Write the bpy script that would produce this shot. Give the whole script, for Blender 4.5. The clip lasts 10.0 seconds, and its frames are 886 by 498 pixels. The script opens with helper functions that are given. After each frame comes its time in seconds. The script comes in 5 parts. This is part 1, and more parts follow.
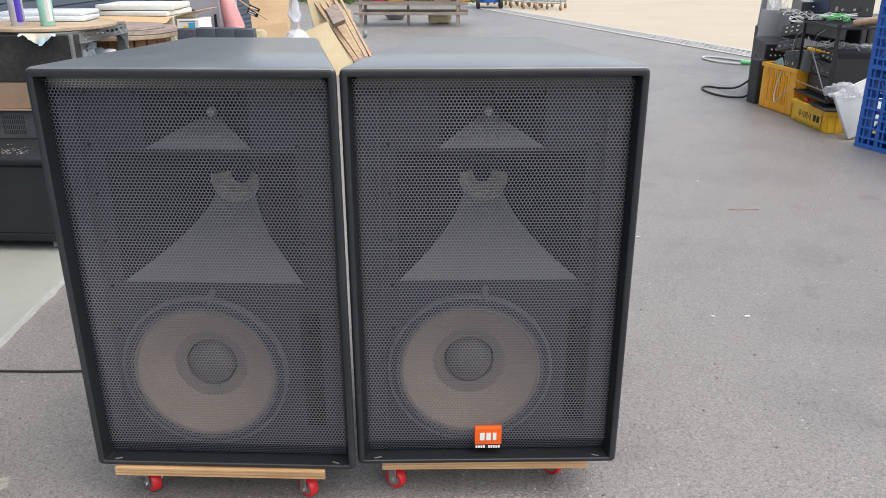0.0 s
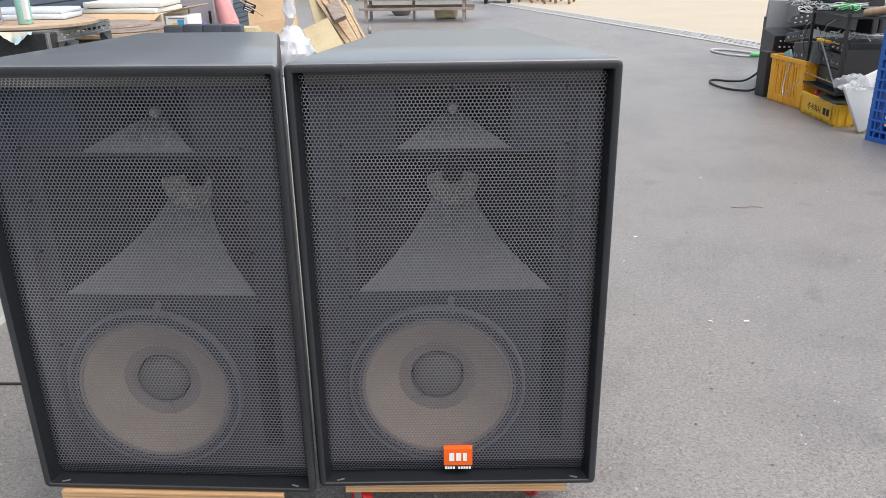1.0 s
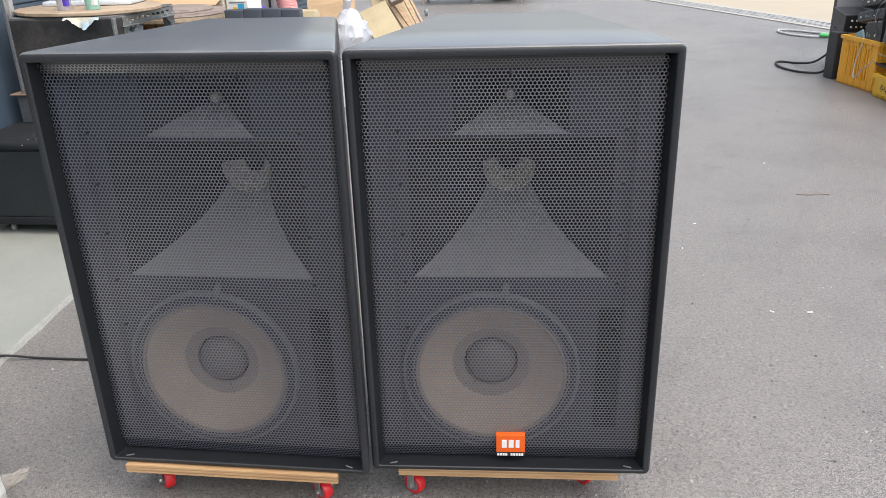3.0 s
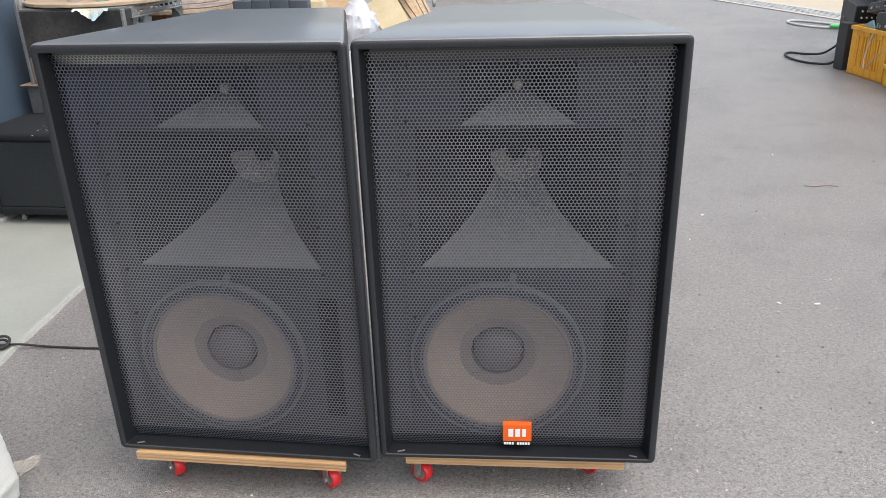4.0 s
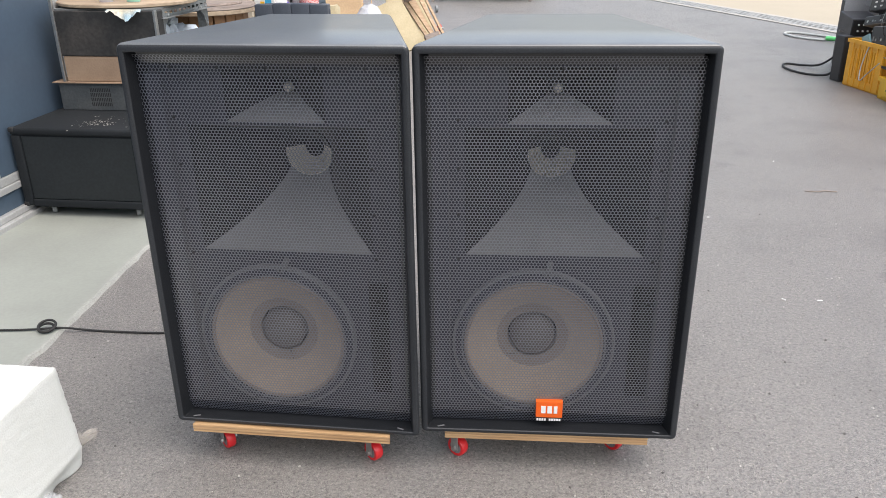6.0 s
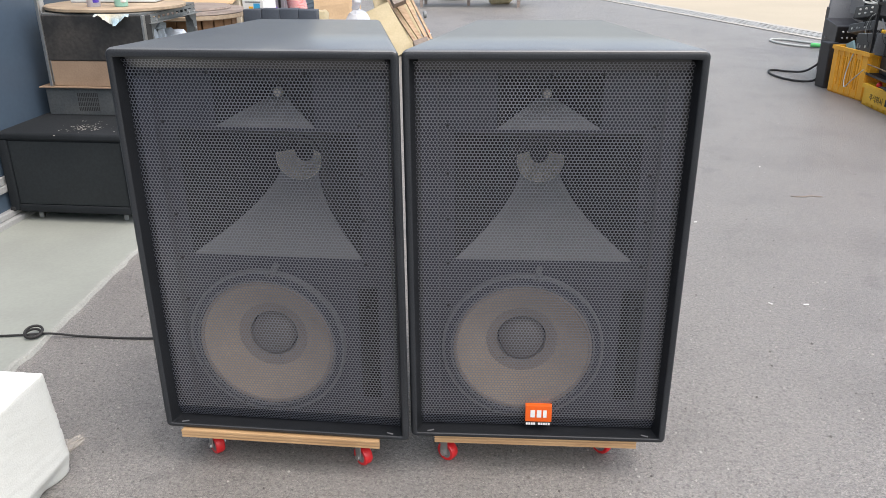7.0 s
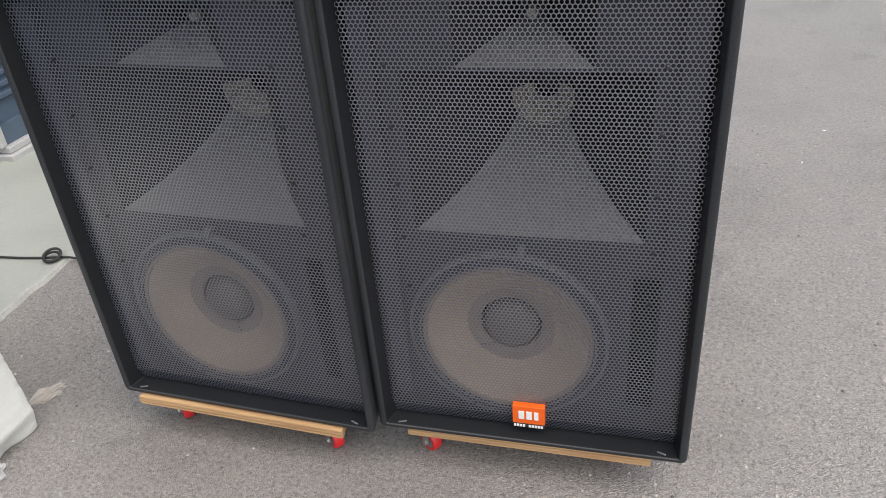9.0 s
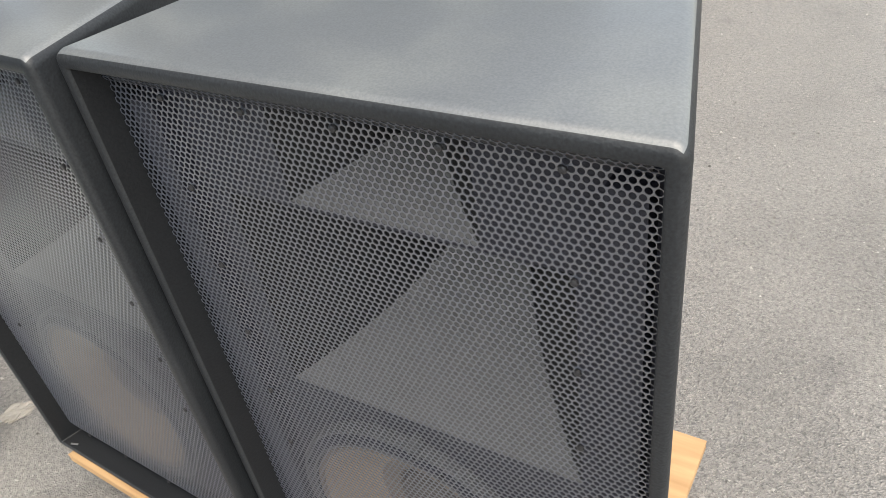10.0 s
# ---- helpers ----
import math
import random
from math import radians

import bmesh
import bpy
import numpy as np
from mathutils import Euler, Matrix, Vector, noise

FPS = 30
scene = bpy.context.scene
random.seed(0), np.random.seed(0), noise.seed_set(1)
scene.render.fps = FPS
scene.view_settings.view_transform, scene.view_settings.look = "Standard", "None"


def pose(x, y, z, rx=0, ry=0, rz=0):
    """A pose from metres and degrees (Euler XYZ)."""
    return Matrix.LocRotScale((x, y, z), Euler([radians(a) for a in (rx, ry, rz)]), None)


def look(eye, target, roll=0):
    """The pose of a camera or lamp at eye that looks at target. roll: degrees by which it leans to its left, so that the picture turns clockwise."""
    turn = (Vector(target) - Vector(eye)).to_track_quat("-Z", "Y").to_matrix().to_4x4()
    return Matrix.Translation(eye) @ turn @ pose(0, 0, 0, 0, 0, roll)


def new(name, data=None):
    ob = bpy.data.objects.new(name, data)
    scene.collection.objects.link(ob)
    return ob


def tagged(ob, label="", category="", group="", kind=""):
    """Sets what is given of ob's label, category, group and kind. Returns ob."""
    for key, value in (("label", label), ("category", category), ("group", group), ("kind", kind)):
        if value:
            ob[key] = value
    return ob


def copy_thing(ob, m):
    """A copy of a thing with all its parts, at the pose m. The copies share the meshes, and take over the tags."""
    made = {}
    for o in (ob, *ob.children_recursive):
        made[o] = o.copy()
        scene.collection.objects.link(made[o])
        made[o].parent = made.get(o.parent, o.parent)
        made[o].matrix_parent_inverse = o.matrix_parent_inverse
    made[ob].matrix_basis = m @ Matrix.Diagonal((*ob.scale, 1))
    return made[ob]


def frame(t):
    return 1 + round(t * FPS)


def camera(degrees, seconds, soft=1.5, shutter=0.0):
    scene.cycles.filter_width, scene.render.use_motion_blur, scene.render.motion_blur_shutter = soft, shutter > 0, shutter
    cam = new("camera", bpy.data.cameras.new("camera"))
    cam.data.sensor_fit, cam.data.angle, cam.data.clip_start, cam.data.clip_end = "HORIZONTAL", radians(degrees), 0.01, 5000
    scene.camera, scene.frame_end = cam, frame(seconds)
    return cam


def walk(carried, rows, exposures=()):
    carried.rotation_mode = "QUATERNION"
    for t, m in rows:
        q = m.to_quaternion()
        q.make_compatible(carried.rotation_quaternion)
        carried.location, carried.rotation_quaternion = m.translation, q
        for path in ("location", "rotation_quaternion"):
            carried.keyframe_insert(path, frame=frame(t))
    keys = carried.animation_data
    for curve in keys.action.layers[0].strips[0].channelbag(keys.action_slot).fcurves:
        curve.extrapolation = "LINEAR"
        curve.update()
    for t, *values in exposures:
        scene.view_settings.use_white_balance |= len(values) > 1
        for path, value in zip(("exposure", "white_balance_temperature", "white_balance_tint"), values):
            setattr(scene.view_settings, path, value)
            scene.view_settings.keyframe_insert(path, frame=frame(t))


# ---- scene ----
cam = camera(59.1, 10.0, soft=0.5)
PATH = [
    (0, (0.246, 0.282, 1.318), (0.170, 2.147, 0.600), -0.13),
    (0.5, (0.302, 0.370, 1.297), (0.215, 2.238, 0.587), -0.40),
    (1, (0.353, 0.418, 1.295), (0.242, 2.278, 0.568), -0.88),
    (1.5, (0.355, 0.438, 1.302), (0.182, 2.291, 0.569), -1.56),
    (2, (0.354, 0.442, 1.302), (0.151, 2.288, 0.561), -1.89),
    (2.5, (0.349, 0.431, 1.300), (0.120, 2.270, 0.547), -1.79),
    (4, (0.350, 0.415, 1.301), (0.085, 2.236, 0.517), -1.84),
    (4.5, (0.332, 0.379, 1.310), (0.061, 2.197, 0.521), -1.82),
    (5, (0.274, 0.322, 1.326), (0.013, 2.141, 0.537), -1.46),
    (5.5, (0.252, 0.259, 1.327), (-0.003, 2.082, 0.544), -1.01),
    (7, (0.246, 0.241, 1.328), (0.032, 2.078, 0.567), -0.42),
    (7.5, (0.263, 0.252, 1.325), (0.055, 2.089, 0.562), -0.46),
    (8, (0.343, 0.360, 1.314), (0.052, 2.174, 0.524), -1.49),
    (8.2, (0.402, 0.435, 1.317), (0.014, 2.217, 0.495), -2.43),
    (8.5, (0.465, 0.529, 1.334), (-0.017, 2.241, 0.419), -3.63),
    (9, (0.555, 0.775, 1.339), (-0.022, 2.372, 0.283), -5.11),
    (9.2, (0.576, 0.917, 1.366), (-0.033, 2.463, 0.254), -6.32),
    (9.5, (0.635, 1.086, 1.346), (-0.133, 2.561, 0.236), -8.37),
    (9.6, (0.648, 1.160, 1.354), (-0.163, 2.590, 0.215), -9.12),
    (9.7, (0.679, 1.246, 1.353), (-0.188, 2.635, 0.204), -9.07),
    (9.8, (0.703, 1.322, 1.361), (-0.212, 2.662, 0.193), -9.72),
    (9.9, (0.724, 1.411, 1.358), (-0.237, 2.706, 0.174), -9.77),
    (10, (0.739, 1.506, 1.361), (-0.250, 2.749, 0.146), -9.42),
]
EXPOSURES = [(0, 0.80, 6700, 12), (0.5, 0.86, 6700, 12), (1.5, 0.86, 6700, 12), (5, 0.89, 6700, 12), (7.5, 0.87, 6700, 12), (8.5, 0.81, 6720, 12), (9, 0.77, 6800, 12), (9.5, 0.99, 6950, 11), (9.8, 1.06, 7050, 9), (10, 1.10, 7150, 8)]
walk(cam, [(t, look(eye, target, roll)) for t, eye, target, roll in PATH], EXPOSURES)

# ---- world and light: an overcast sky, soft sun ----
world = bpy.data.worlds.new("overcast_sky")
scene.world = world
world.use_nodes = True
wn, wl = world.node_tree.nodes, world.node_tree.links
sky = wn.new("ShaderNodeTexSky")
sky.sky_type, sky.sun_disc = "NISHITA", False
sky.sun_elevation, sky.sun_rotation = radians(68), radians(117)
sky.air_density, sky.dust_density = 1.4, 3.0
grey = wn.new("ShaderNodeHueSaturation")
grey.inputs["Saturation"].default_value = 0.72
wl.new(sky.outputs[0], grey.inputs["Color"])
wl.new(grey.outputs[0], wn["Background"].inputs["Color"])
wn["Background"].inputs["Strength"].default_value = 0.145

sun = new("sun", bpy.data.lights.new("sun", "SUN"))
sun.data.energy, sun.data.angle, sun.data.color = 1.65, radians(80), (1.0, 0.97, 0.93)
sun.matrix_world = look((4.5, -5.0, 13.0), (0, 0, 0))


# ---- materials ----
def material(name, base, rough=0.6, metal=0.0, vary=0.15, scale=8.0, fine=120.0, bump=0.1, depth=0.002, second=None, amount=0.5,
             rough_vary=0.1, specular=0.5, per_object=0.0, coat=0.0):
    """A surface: base colour, a second colour in large patches, grain, and fine relief."""
    m = bpy.data.materials.new(name)
    m.use_nodes = True
    n, l = m.node_tree.nodes, m.node_tree.links
    b = n["Principled BSDF"]
    b.inputs["Metallic"].default_value = metal
    b.inputs["Specular IOR Level"].default_value = specular
    b.inputs["Coat Weight"].default_value, b.inputs["Coat Roughness"].default_value = coat, 0.22
    where = n.new("ShaderNodeTexCoord")
    big = n.new("ShaderNodeTexNoise")
    big.inputs["Scale"].default_value, big.inputs["Detail"].default_value = scale, 5
    small = n.new("ShaderNodeTexNoise")
    small.inputs["Scale"].default_value, small.inputs["Detail"].default_value = fine, 3
    for tex in (big, small):
        l.new(where.outputs["Object"], tex.inputs["Vector"])
    ramp = n.new("ShaderNodeValToRGB")
    ramp.color_ramp.elements[0].position, ramp.color_ramp.elements[1].position = 0.5 - 0.25 * amount, 0.5 + 0.25
    two = second or tuple(c * (1 - vary) for c in base)
    ramp.color_ramp.elements[0].color, ramp.color_ramp.elements[1].color = (*base, 1), (*two, 1)
    l.new(big.outputs["Fac"], ramp.inputs["Fac"])
    grain = n.new("ShaderNodeMapRange")
    grain.inputs["From Min"].default_value, grain.inputs["From Max"].default_value = 0.3, 0.7
    grain.inputs["To Min"].default_value, grain.inputs["To Max"].default_value = 1 - vary, 1 + vary
    l.new(small.outputs["Fac"], grain.inputs["Value"])
    mul = n.new("ShaderNodeMix")
    mul.data_type, mul.blend_type = "RGBA", "MULTIPLY"
    mul.inputs["Factor"].default_value = 1.0
    l.new(ramp.outputs["Color"], mul.inputs[6])
    l.new(grain.outputs["Result"], mul.inputs[7])
    last = mul.outputs[2]
    if per_object:
        info = n.new("ShaderNodeObjectInfo")
        shift = n.new("ShaderNodeMapRange")
        shift.inputs["To Min"].default_value, shift.inputs["To Max"].default_value = 1 - per_object, 1 + per_object
        l.new(info.outputs["Random"], shift.inputs["Value"])
        again = n.new("ShaderNodeMix")
        again.data_type, again.blend_type = "RGBA", "MULTIPLY"
        again.inputs["Factor"].default_value = 1.0
        l.new(last, again.inputs[6])
        l.new(shift.outputs["Result"], again.inputs[7])
        last = again.outputs[2]
    l.new(last, b.inputs["Base Color"])
    rr = n.new("ShaderNodeMapRange")
    rr.inputs["To Min"].default_value, rr.inputs["To Max"].default_value = max(0.02, rough - rough_vary), min(1, rough + rough_vary)
    l.new(big.outputs["Fac"], rr.inputs["Value"])
    l.new(rr.outputs["Result"], b.inputs["Roughness"])
    if bump:
        bp = n.new("ShaderNodeBump")
        bp.inputs["Strength"].default_value, bp.inputs["Distance"].default_value = bump, depth
        l.new(small.outputs["Fac"], bp.inputs["Height"])
        l.new(bp.outputs["Normal"], b.inputs["Normal"])
    return m


def asphalt_material():
    m = bpy.data.materials.new("worn_asphalt")
    m.use_nodes = True
    n, l = m.node_tree.nodes, m.node_tree.links
    b = n["Principled BSDF"]
    b.inputs["Roughness"].default_value = 0.38
    b.inputs["Specular IOR Level"].default_value = 0.7
    where = n.new("ShaderNodeTexCoord")

    def noise_tex(scale, detail=4):
        t = n.new("ShaderNodeTexNoise")
        t.inputs["Scale"].default_value, t.inputs["Detail"].default_value = scale, detail
        l.new(where.outputs["Object"], t.inputs["Vector"])
        return t.outputs["Fac"]

    def ramp(src, *stops):
        r = n.new("ShaderNodeValToRGB")
        e = r.color_ramp.elements
        while len(e) < len(stops):
            e.new(0.5)
        for k, (p, c) in zip(e, stops):
            k.position, k.color = p, (*c, 1) if len(c) == 3 else c
        l.new(src, r.inputs["Fac"])
        return r.outputs["Color"]

    def mix(kind, a, c, f):
        x = n.new("ShaderNodeMix")
        x.data_type, x.blend_type = "RGBA", kind
        if isinstance(f, float):
            x.inputs["Factor"].default_value = f
        else:
            l.new(f, x.inputs["Factor"])
        l.new(a, x.inputs[6])
        l.new(c, x.inputs[7])
        return x.outputs[2]

    stones = n.new("ShaderNodeTexVoronoi")
    stones.inputs["Scale"].default_value, stones.inputs["Randomness"].default_value = 290, 1.0
    l.new(where.outputs["Object"], stones.inputs["Vector"])
    sep = n.new("ShaderNodeSeparateColor")
    l.new(stones.outputs["Color"], sep.inputs[0])
    each = ramp(sep.outputs[0], (0.0, (0.45,) * 3), (0.4, (0.94, 0.93, 0.92)), (0.8, (1.14, 1.12, 1.1)), (1.0, (1.75, 1.7, 1.64)))
    base = ramp(noise_tex(0.55, 6), (0.3, (0.201, 0.194, 0.186)), (0.7, (0.233, 0.224, 0.213)))
    patch = ramp(noise_tex(2.3, 7), (0.36, (0.72,) * 3), (0.5, (1.0,) * 3), (0.75, (1.06,) * 3))
    stain = ramp(noise_tex(5.1, 3), (0.28, (0.62, 0.62, 0.64)), (0.36, (1.0,) * 3))
    c = mix("MULTIPLY", base, each, 0.62)
    pits = ramp(noise_tex(98, 5), (0.34, (0.5,) * 3), (0.45, (1.0,) * 3), (0.68, (1.24, 1.22, 1.2)))
    c = mix("MULTIPLY", c, pits, 0.75)
    c = mix("MULTIPLY", c, patch, 0.45)
    c = mix("MULTIPLY", c, stain, 0.5)
    # one damp patch, ragged, soaked in beside the heap
    far = n.new("ShaderNodeVectorMath")
    far.operation = "DISTANCE"
    far.inputs[1].default_value = (3.28, 9.6, 0)
    l.new(where.outputs["Object"], far.inputs[0])
    rag = n.new("ShaderNodeMath")
    rag.operation = "MULTIPLY_ADD"
    l.new(noise_tex(4.0, 6), rag.inputs[0])
    rag.inputs[1].default_value = 1.3
    l.new(far.outputs["Value"], rag.inputs[2])
    half = n.new("ShaderNodeMath")
    half.operation = "MULTIPLY"
    l.new(rag.outputs[0], half.inputs[0])
    half.inputs[1].default_value = 0.5
    c = mix("MULTIPLY", c, ramp(half.outputs[0], (0.48, (0.66, 0.66, 0.68)), (0.8, (1.0,) * 3)), 1.0)
    l.new(c, b.inputs["Base Color"])
    fine = noise_tex(175, 3)
    high = n.new("ShaderNodeMath")
    high.operation = "ADD"
    l.new(stones.outputs["Distance"], high.inputs[0])
    l.new(fine, high.inputs[1])
    bp = n.new("ShaderNodeBump")
    bp.inputs["Strength"].default_value, bp.inputs["Distance"].default_value = 0.6, 0.006
    l.new(high.outputs[0], bp.inputs["Height"])
    l.new(bp.outputs["Normal"], b.inputs["Normal"])
    return m


def wood_material(name, light, dark, ring=18.0, rough=0.65, per_object=0.12):
    m = bpy.data.materials.new(name)
    m.use_nodes = True
    n, l = m.node_tree.nodes, m.node_tree.links
    b = n["Principled BSDF"]
    b.inputs["Roughness"].default_value = rough
    where = n.new("ShaderNodeTexCoord")
    stretch = n.new("ShaderNodeMapping")
    stretch.inputs["Scale"].default_value = (1.5, 14, 14)
    l.new(where.outputs["Object"], stretch.inputs["Vector"])
    t = n.new("ShaderNodeTexNoise")
    t.inputs["Scale"].default_value, t.inputs["Detail"].default_value = ring / 6, 8
    l.new(stretch.outputs[0], t.inputs["Vector"])
    r = n.new("ShaderNodeValToRGB")
    r.color_ramp.elements[0].position, r.color_ramp.elements[1].position = 0.32, 0.68
    r.color_ramp.elements[0].color, r.color_ramp.elements[1].color = (*dark, 1), (*light, 1)
    l.new(t.outputs["Fac"], r.inputs["Fac"])
    info = n.new("ShaderNodeObjectInfo")
    shift = n.new("ShaderNodeMapRange")
    shift.inputs["To Min"].default_value, shift.inputs["To Max"].default_value = 1 - per_object, 1 + per_object
    l.new(info.outputs["Random"], shift.inputs["Value"])
    mul = n.new("ShaderNodeMix")
    mul.data_type, mul.blend_type = "RGBA", "MULTIPLY"
    mul.inputs["Factor"].default_value = 1.0
    l.new(r.outputs["Color"], mul.inputs[6])
    l.new(shift.outputs["Result"], mul.inputs[7])
    l.new(mul.outputs[2], b.inputs["Base Color"])
    bp = n.new("ShaderNodeBump")
    bp.inputs["Strength"].default_value, bp.inputs["Distance"].default_value = 0.25, 0.001
    l.new(t.outputs["Fac"], bp.inputs["Height"])
    l.new(bp.outputs["Normal"], b.inputs["Normal"])
    return m


def checked_material():
    m = bpy.data.materials.new("red_checked_cloth")
    m.use_nodes = True
    n, l = m.node_tree.nodes, m.node_tree.links
    t = n.new("ShaderNodeTexChecker")
    t.inputs["Scale"].default_value = 95
    t.inputs["Color1"].default_value, t.inputs["Color2"].default_value = (0.55, 0.02, 0.03, 1), (0.75, 0.62, 0.6, 1)
    where = n.new("ShaderNodeTexCoord")
    l.new(where.outputs["Object"], t.inputs["Vector"])
    l.new(t.outputs["Color"], n["Principled BSDF"].inputs["Base Color"])
    n["Principled BSDF"].inputs["Roughness"].default_value = 0.9
    return m


def clear_plastic():
    m = bpy.data.materials.new("thin_white_plastic")
    m.use_nodes = True
    b = m.node_tree.nodes["Principled BSDF"]
    b.inputs["Base Color"].default_value = (0.82, 0.84, 0.86, 1)
    b.inputs["Alpha"].default_value = 0.4
    b.inputs["Roughness"].default_value = 0.25
    b.inputs["Transmission Weight"].default_value = 0.2
    b.inputs["IOR"].default_value = 1.1
    return m


ASPHALT = asphalt_material()
CONCRETE = material("pale_concrete", (0.405, 0.355, 0.268), 0.9, vary=0.06, scale=0.6, fine=60, second=(0.37, 0.326, 0.248), bump=0.15)
SLAB = material("grey_green_floor_paint", (0.305, 0.322, 0.288), 0.5, vary=0.04, scale=3, fine=70, second=(0.268, 0.282, 0.254), bump=0.06)
RAW = material("raw_concrete_edge", (0.42, 0.40, 0.36), 0.9, vary=0.2, scale=20, fine=150, bump=0.4)
WORN = material("worn_floor_paint", (0.36, 0.365, 0.335), 0.85, vary=0.12, scale=14, fine=140, second=(0.31, 0.315, 0.29), bump=0.3)
WALLBLUE = material("blue_grey_steel_sheet", (0.075, 0.11, 0.15), 0.45, vary=0.05, scale=2.5, fine=40, second=(0.062, 0.09, 0.128), bump=0.03)
WHITETRIM = material("white_aluminium_trim", (0.44, 0.445, 0.44), 0.4, metal=0.15, vary=0.08, scale=6, fine=90, second=(0.39, 0.395, 0.39), bump=0.05)
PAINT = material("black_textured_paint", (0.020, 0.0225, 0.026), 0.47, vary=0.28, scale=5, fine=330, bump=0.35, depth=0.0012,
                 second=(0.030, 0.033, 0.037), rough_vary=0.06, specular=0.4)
# Dust film of the top, with light on the upper edge put into it too.
DUSTY_LIT = material("dusty_lit_black_paint", (0.104, 0.112, 0.119), 0.52, vary=0.16, scale=9, fine=420, bump=0.2, depth=0.001,
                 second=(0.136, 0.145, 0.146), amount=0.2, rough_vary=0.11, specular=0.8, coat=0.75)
INNER = material("black_baffle_paint", (0.041, 0.042, 0.058), 0.5, vary=0.2, scale=9, fine=300, bump=0.25)
GRILLE = material("black_powder_coated_steel", (0.067, 0.077, 0.103), 0.32, vary=0.12, scale=6, fine=200, bump=0.0, second=(0.057, 0.065, 0.088))
GRILLE.node_tree.nodes["Principled BSDF"].inputs["IOR"].default_value = 2.9
LINING = material("black_recess_paint", (0.014, 0.0155, 0.018), 0.42, vary=0.2, scale=9, fine=300, bump=0.2, specular=0.3)
GASKET = material("satin_black_casting", (0.088, 0.088, 0.09), 0.4, vary=0.1, scale=9, bump=0.05)
# Shade inside the bass port is put into this near-black colour.
VOID = material("port_shade_black", (0.004, 0.004, 0.004), 0.9, vary=0.1, bump=0.0)
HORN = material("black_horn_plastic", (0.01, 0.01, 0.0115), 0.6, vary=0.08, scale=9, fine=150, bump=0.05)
# Same black horn: light on its lower flare is put into this grey.
FLARE = material("lit_grey_horn_plastic", (0.222, 0.222, 0.223), 0.75, vary=0.08, scale=9, fine=150, second=(0.196, 0.196, 0.196), bump=0.05)
PLUG = material("brown_grey_driver_ring", (0.61, 0.55, 0.46), 0.6, vary=0.1, bump=0.05)
CONE = material("brown_grey_paper_cone", (0.425, 0.342, 0.263), 0.85, vary=0.1, scale=10, fine=180, second=(0.37, 0.296, 0.23), bump=0.2)
CONE_DARK = material("dark_doped_paper", (0.27, 0.222, 0.185), 0.7, vary=0.12, scale=14, fine=180, bump=0.15)
CAP = material("charcoal_dust_cap", (0.15, 0.135, 0.125), 0.6, vary=0.1, bump=0.1)
RUBBER = material("black_rubber", (0.02, 0.02, 0.02), 0.65, vary=0.15, bump=0.1)
STEEL = material("zinc_plated_steel", (0.5, 0.5, 0.49), 0.35, metal=0.9, vary=0.1, scale=30, second=(0.36, 0.36, 0.35), bump=0.05)
SCREW = material("black_oxide_screw", (0.08, 0.08, 0.085), 0.35, metal=0.7, vary=0.1, bump=0.0)
ORANGE = material("orange_enamel_badge", (0.82, 0.12, 0.01), 0.35, vary=0.03, bump=0.0)
WHITE = material("white_print", (0.8, 0.8, 0.78), 0.5, vary=0.03, bump=0.0)
RED = material("red_polyurethane_tyre", (0.72, 0.025, 0.03), 0.35, vary=0.06, scale=25, bump=0.02)
GREYPL = material("grey_hub_plastic", (0.22, 0.23, 0.23), 0.45, vary=0.1, bump=0.05)
PLY = wood_material("pine_plywood_face", (0.55, 0.36, 0.19), (0.42, 0.25, 0.12))
PLYCORE = wood_material("plywood_core_layer", (0.42, 0.27, 0.14), (0.33, 0.2, 0.1))
PLYDARK = wood_material("dark_plywood_layer", (0.33, 0.18, 0.085), (0.24, 0.125, 0.06))
BOARD = wood_material("aged_plywood_disc", (0.43, 0.335, 0.235), (0.3, 0.225, 0.155))
TIMBER = wood_material("raw_pine_timber", (0.46, 0.33, 0.21), (0.32, 0.21, 0.125))
OLDWOOD = wood_material("weathered_bench_wood", (0.34, 0.28, 0.24), (0.2, 0.16, 0.14))
BLACKBOX = material("black_carpet_covering", (0.010, 0.0125, 0.0148), 0.85, vary=0.25, scale=6, fine=260, bump=0.4, second=(0.017, 0.020, 0.023), specular=0.3)
SOOTPANEL = material("black_case_panel", (0.013, 0.0165, 0.0185), 0.6, vary=0.2, scale=4, fine=90, second=(0.018, 0.022, 0.024), bump=0.1, specular=0.4)
METALBOX = material("dusty_grey_steel", (0.085, 0.095, 0.1), 0.5, metal=0.35, vary=0.15, scale=9, fine=90, second=(0.13, 0.135, 0.135), bump=0.08)
SOOT = material("sooty_black_panel", (0.022, 0.022, 0.022), 0.55, vary=0.3, scale=5, fine=60, second=(0.07, 0.062, 0.055), bump=0.1)
BROWN = material("bare_fibreboard", (0.33, 0.23, 0.155), 0.8, vary=0.08, scale=7, fine=110, second=(0.27, 0.185, 0.125), bump=0.1)
ANGLE = material("grey_slotted_steel", (0.22, 0.235, 0.235), 0.45, metal=0.4, vary=0.15, scale=14, bump=0.06)
FOAM = material("white_polystyrene", (0.68, 0.70, 0.67), 0.7, vary=0.04, scale=7, fine=230, second=(0.64, 0.66, 0.625), bump=0.35, depth=0.003)
CARD = material("kraft_cardboard", (0.52, 0.37, 0.22), 0.85, vary=0.06, scale=5, fine=70, second=(0.46, 0.32, 0.19), bump=0.08, per_object=0.1)
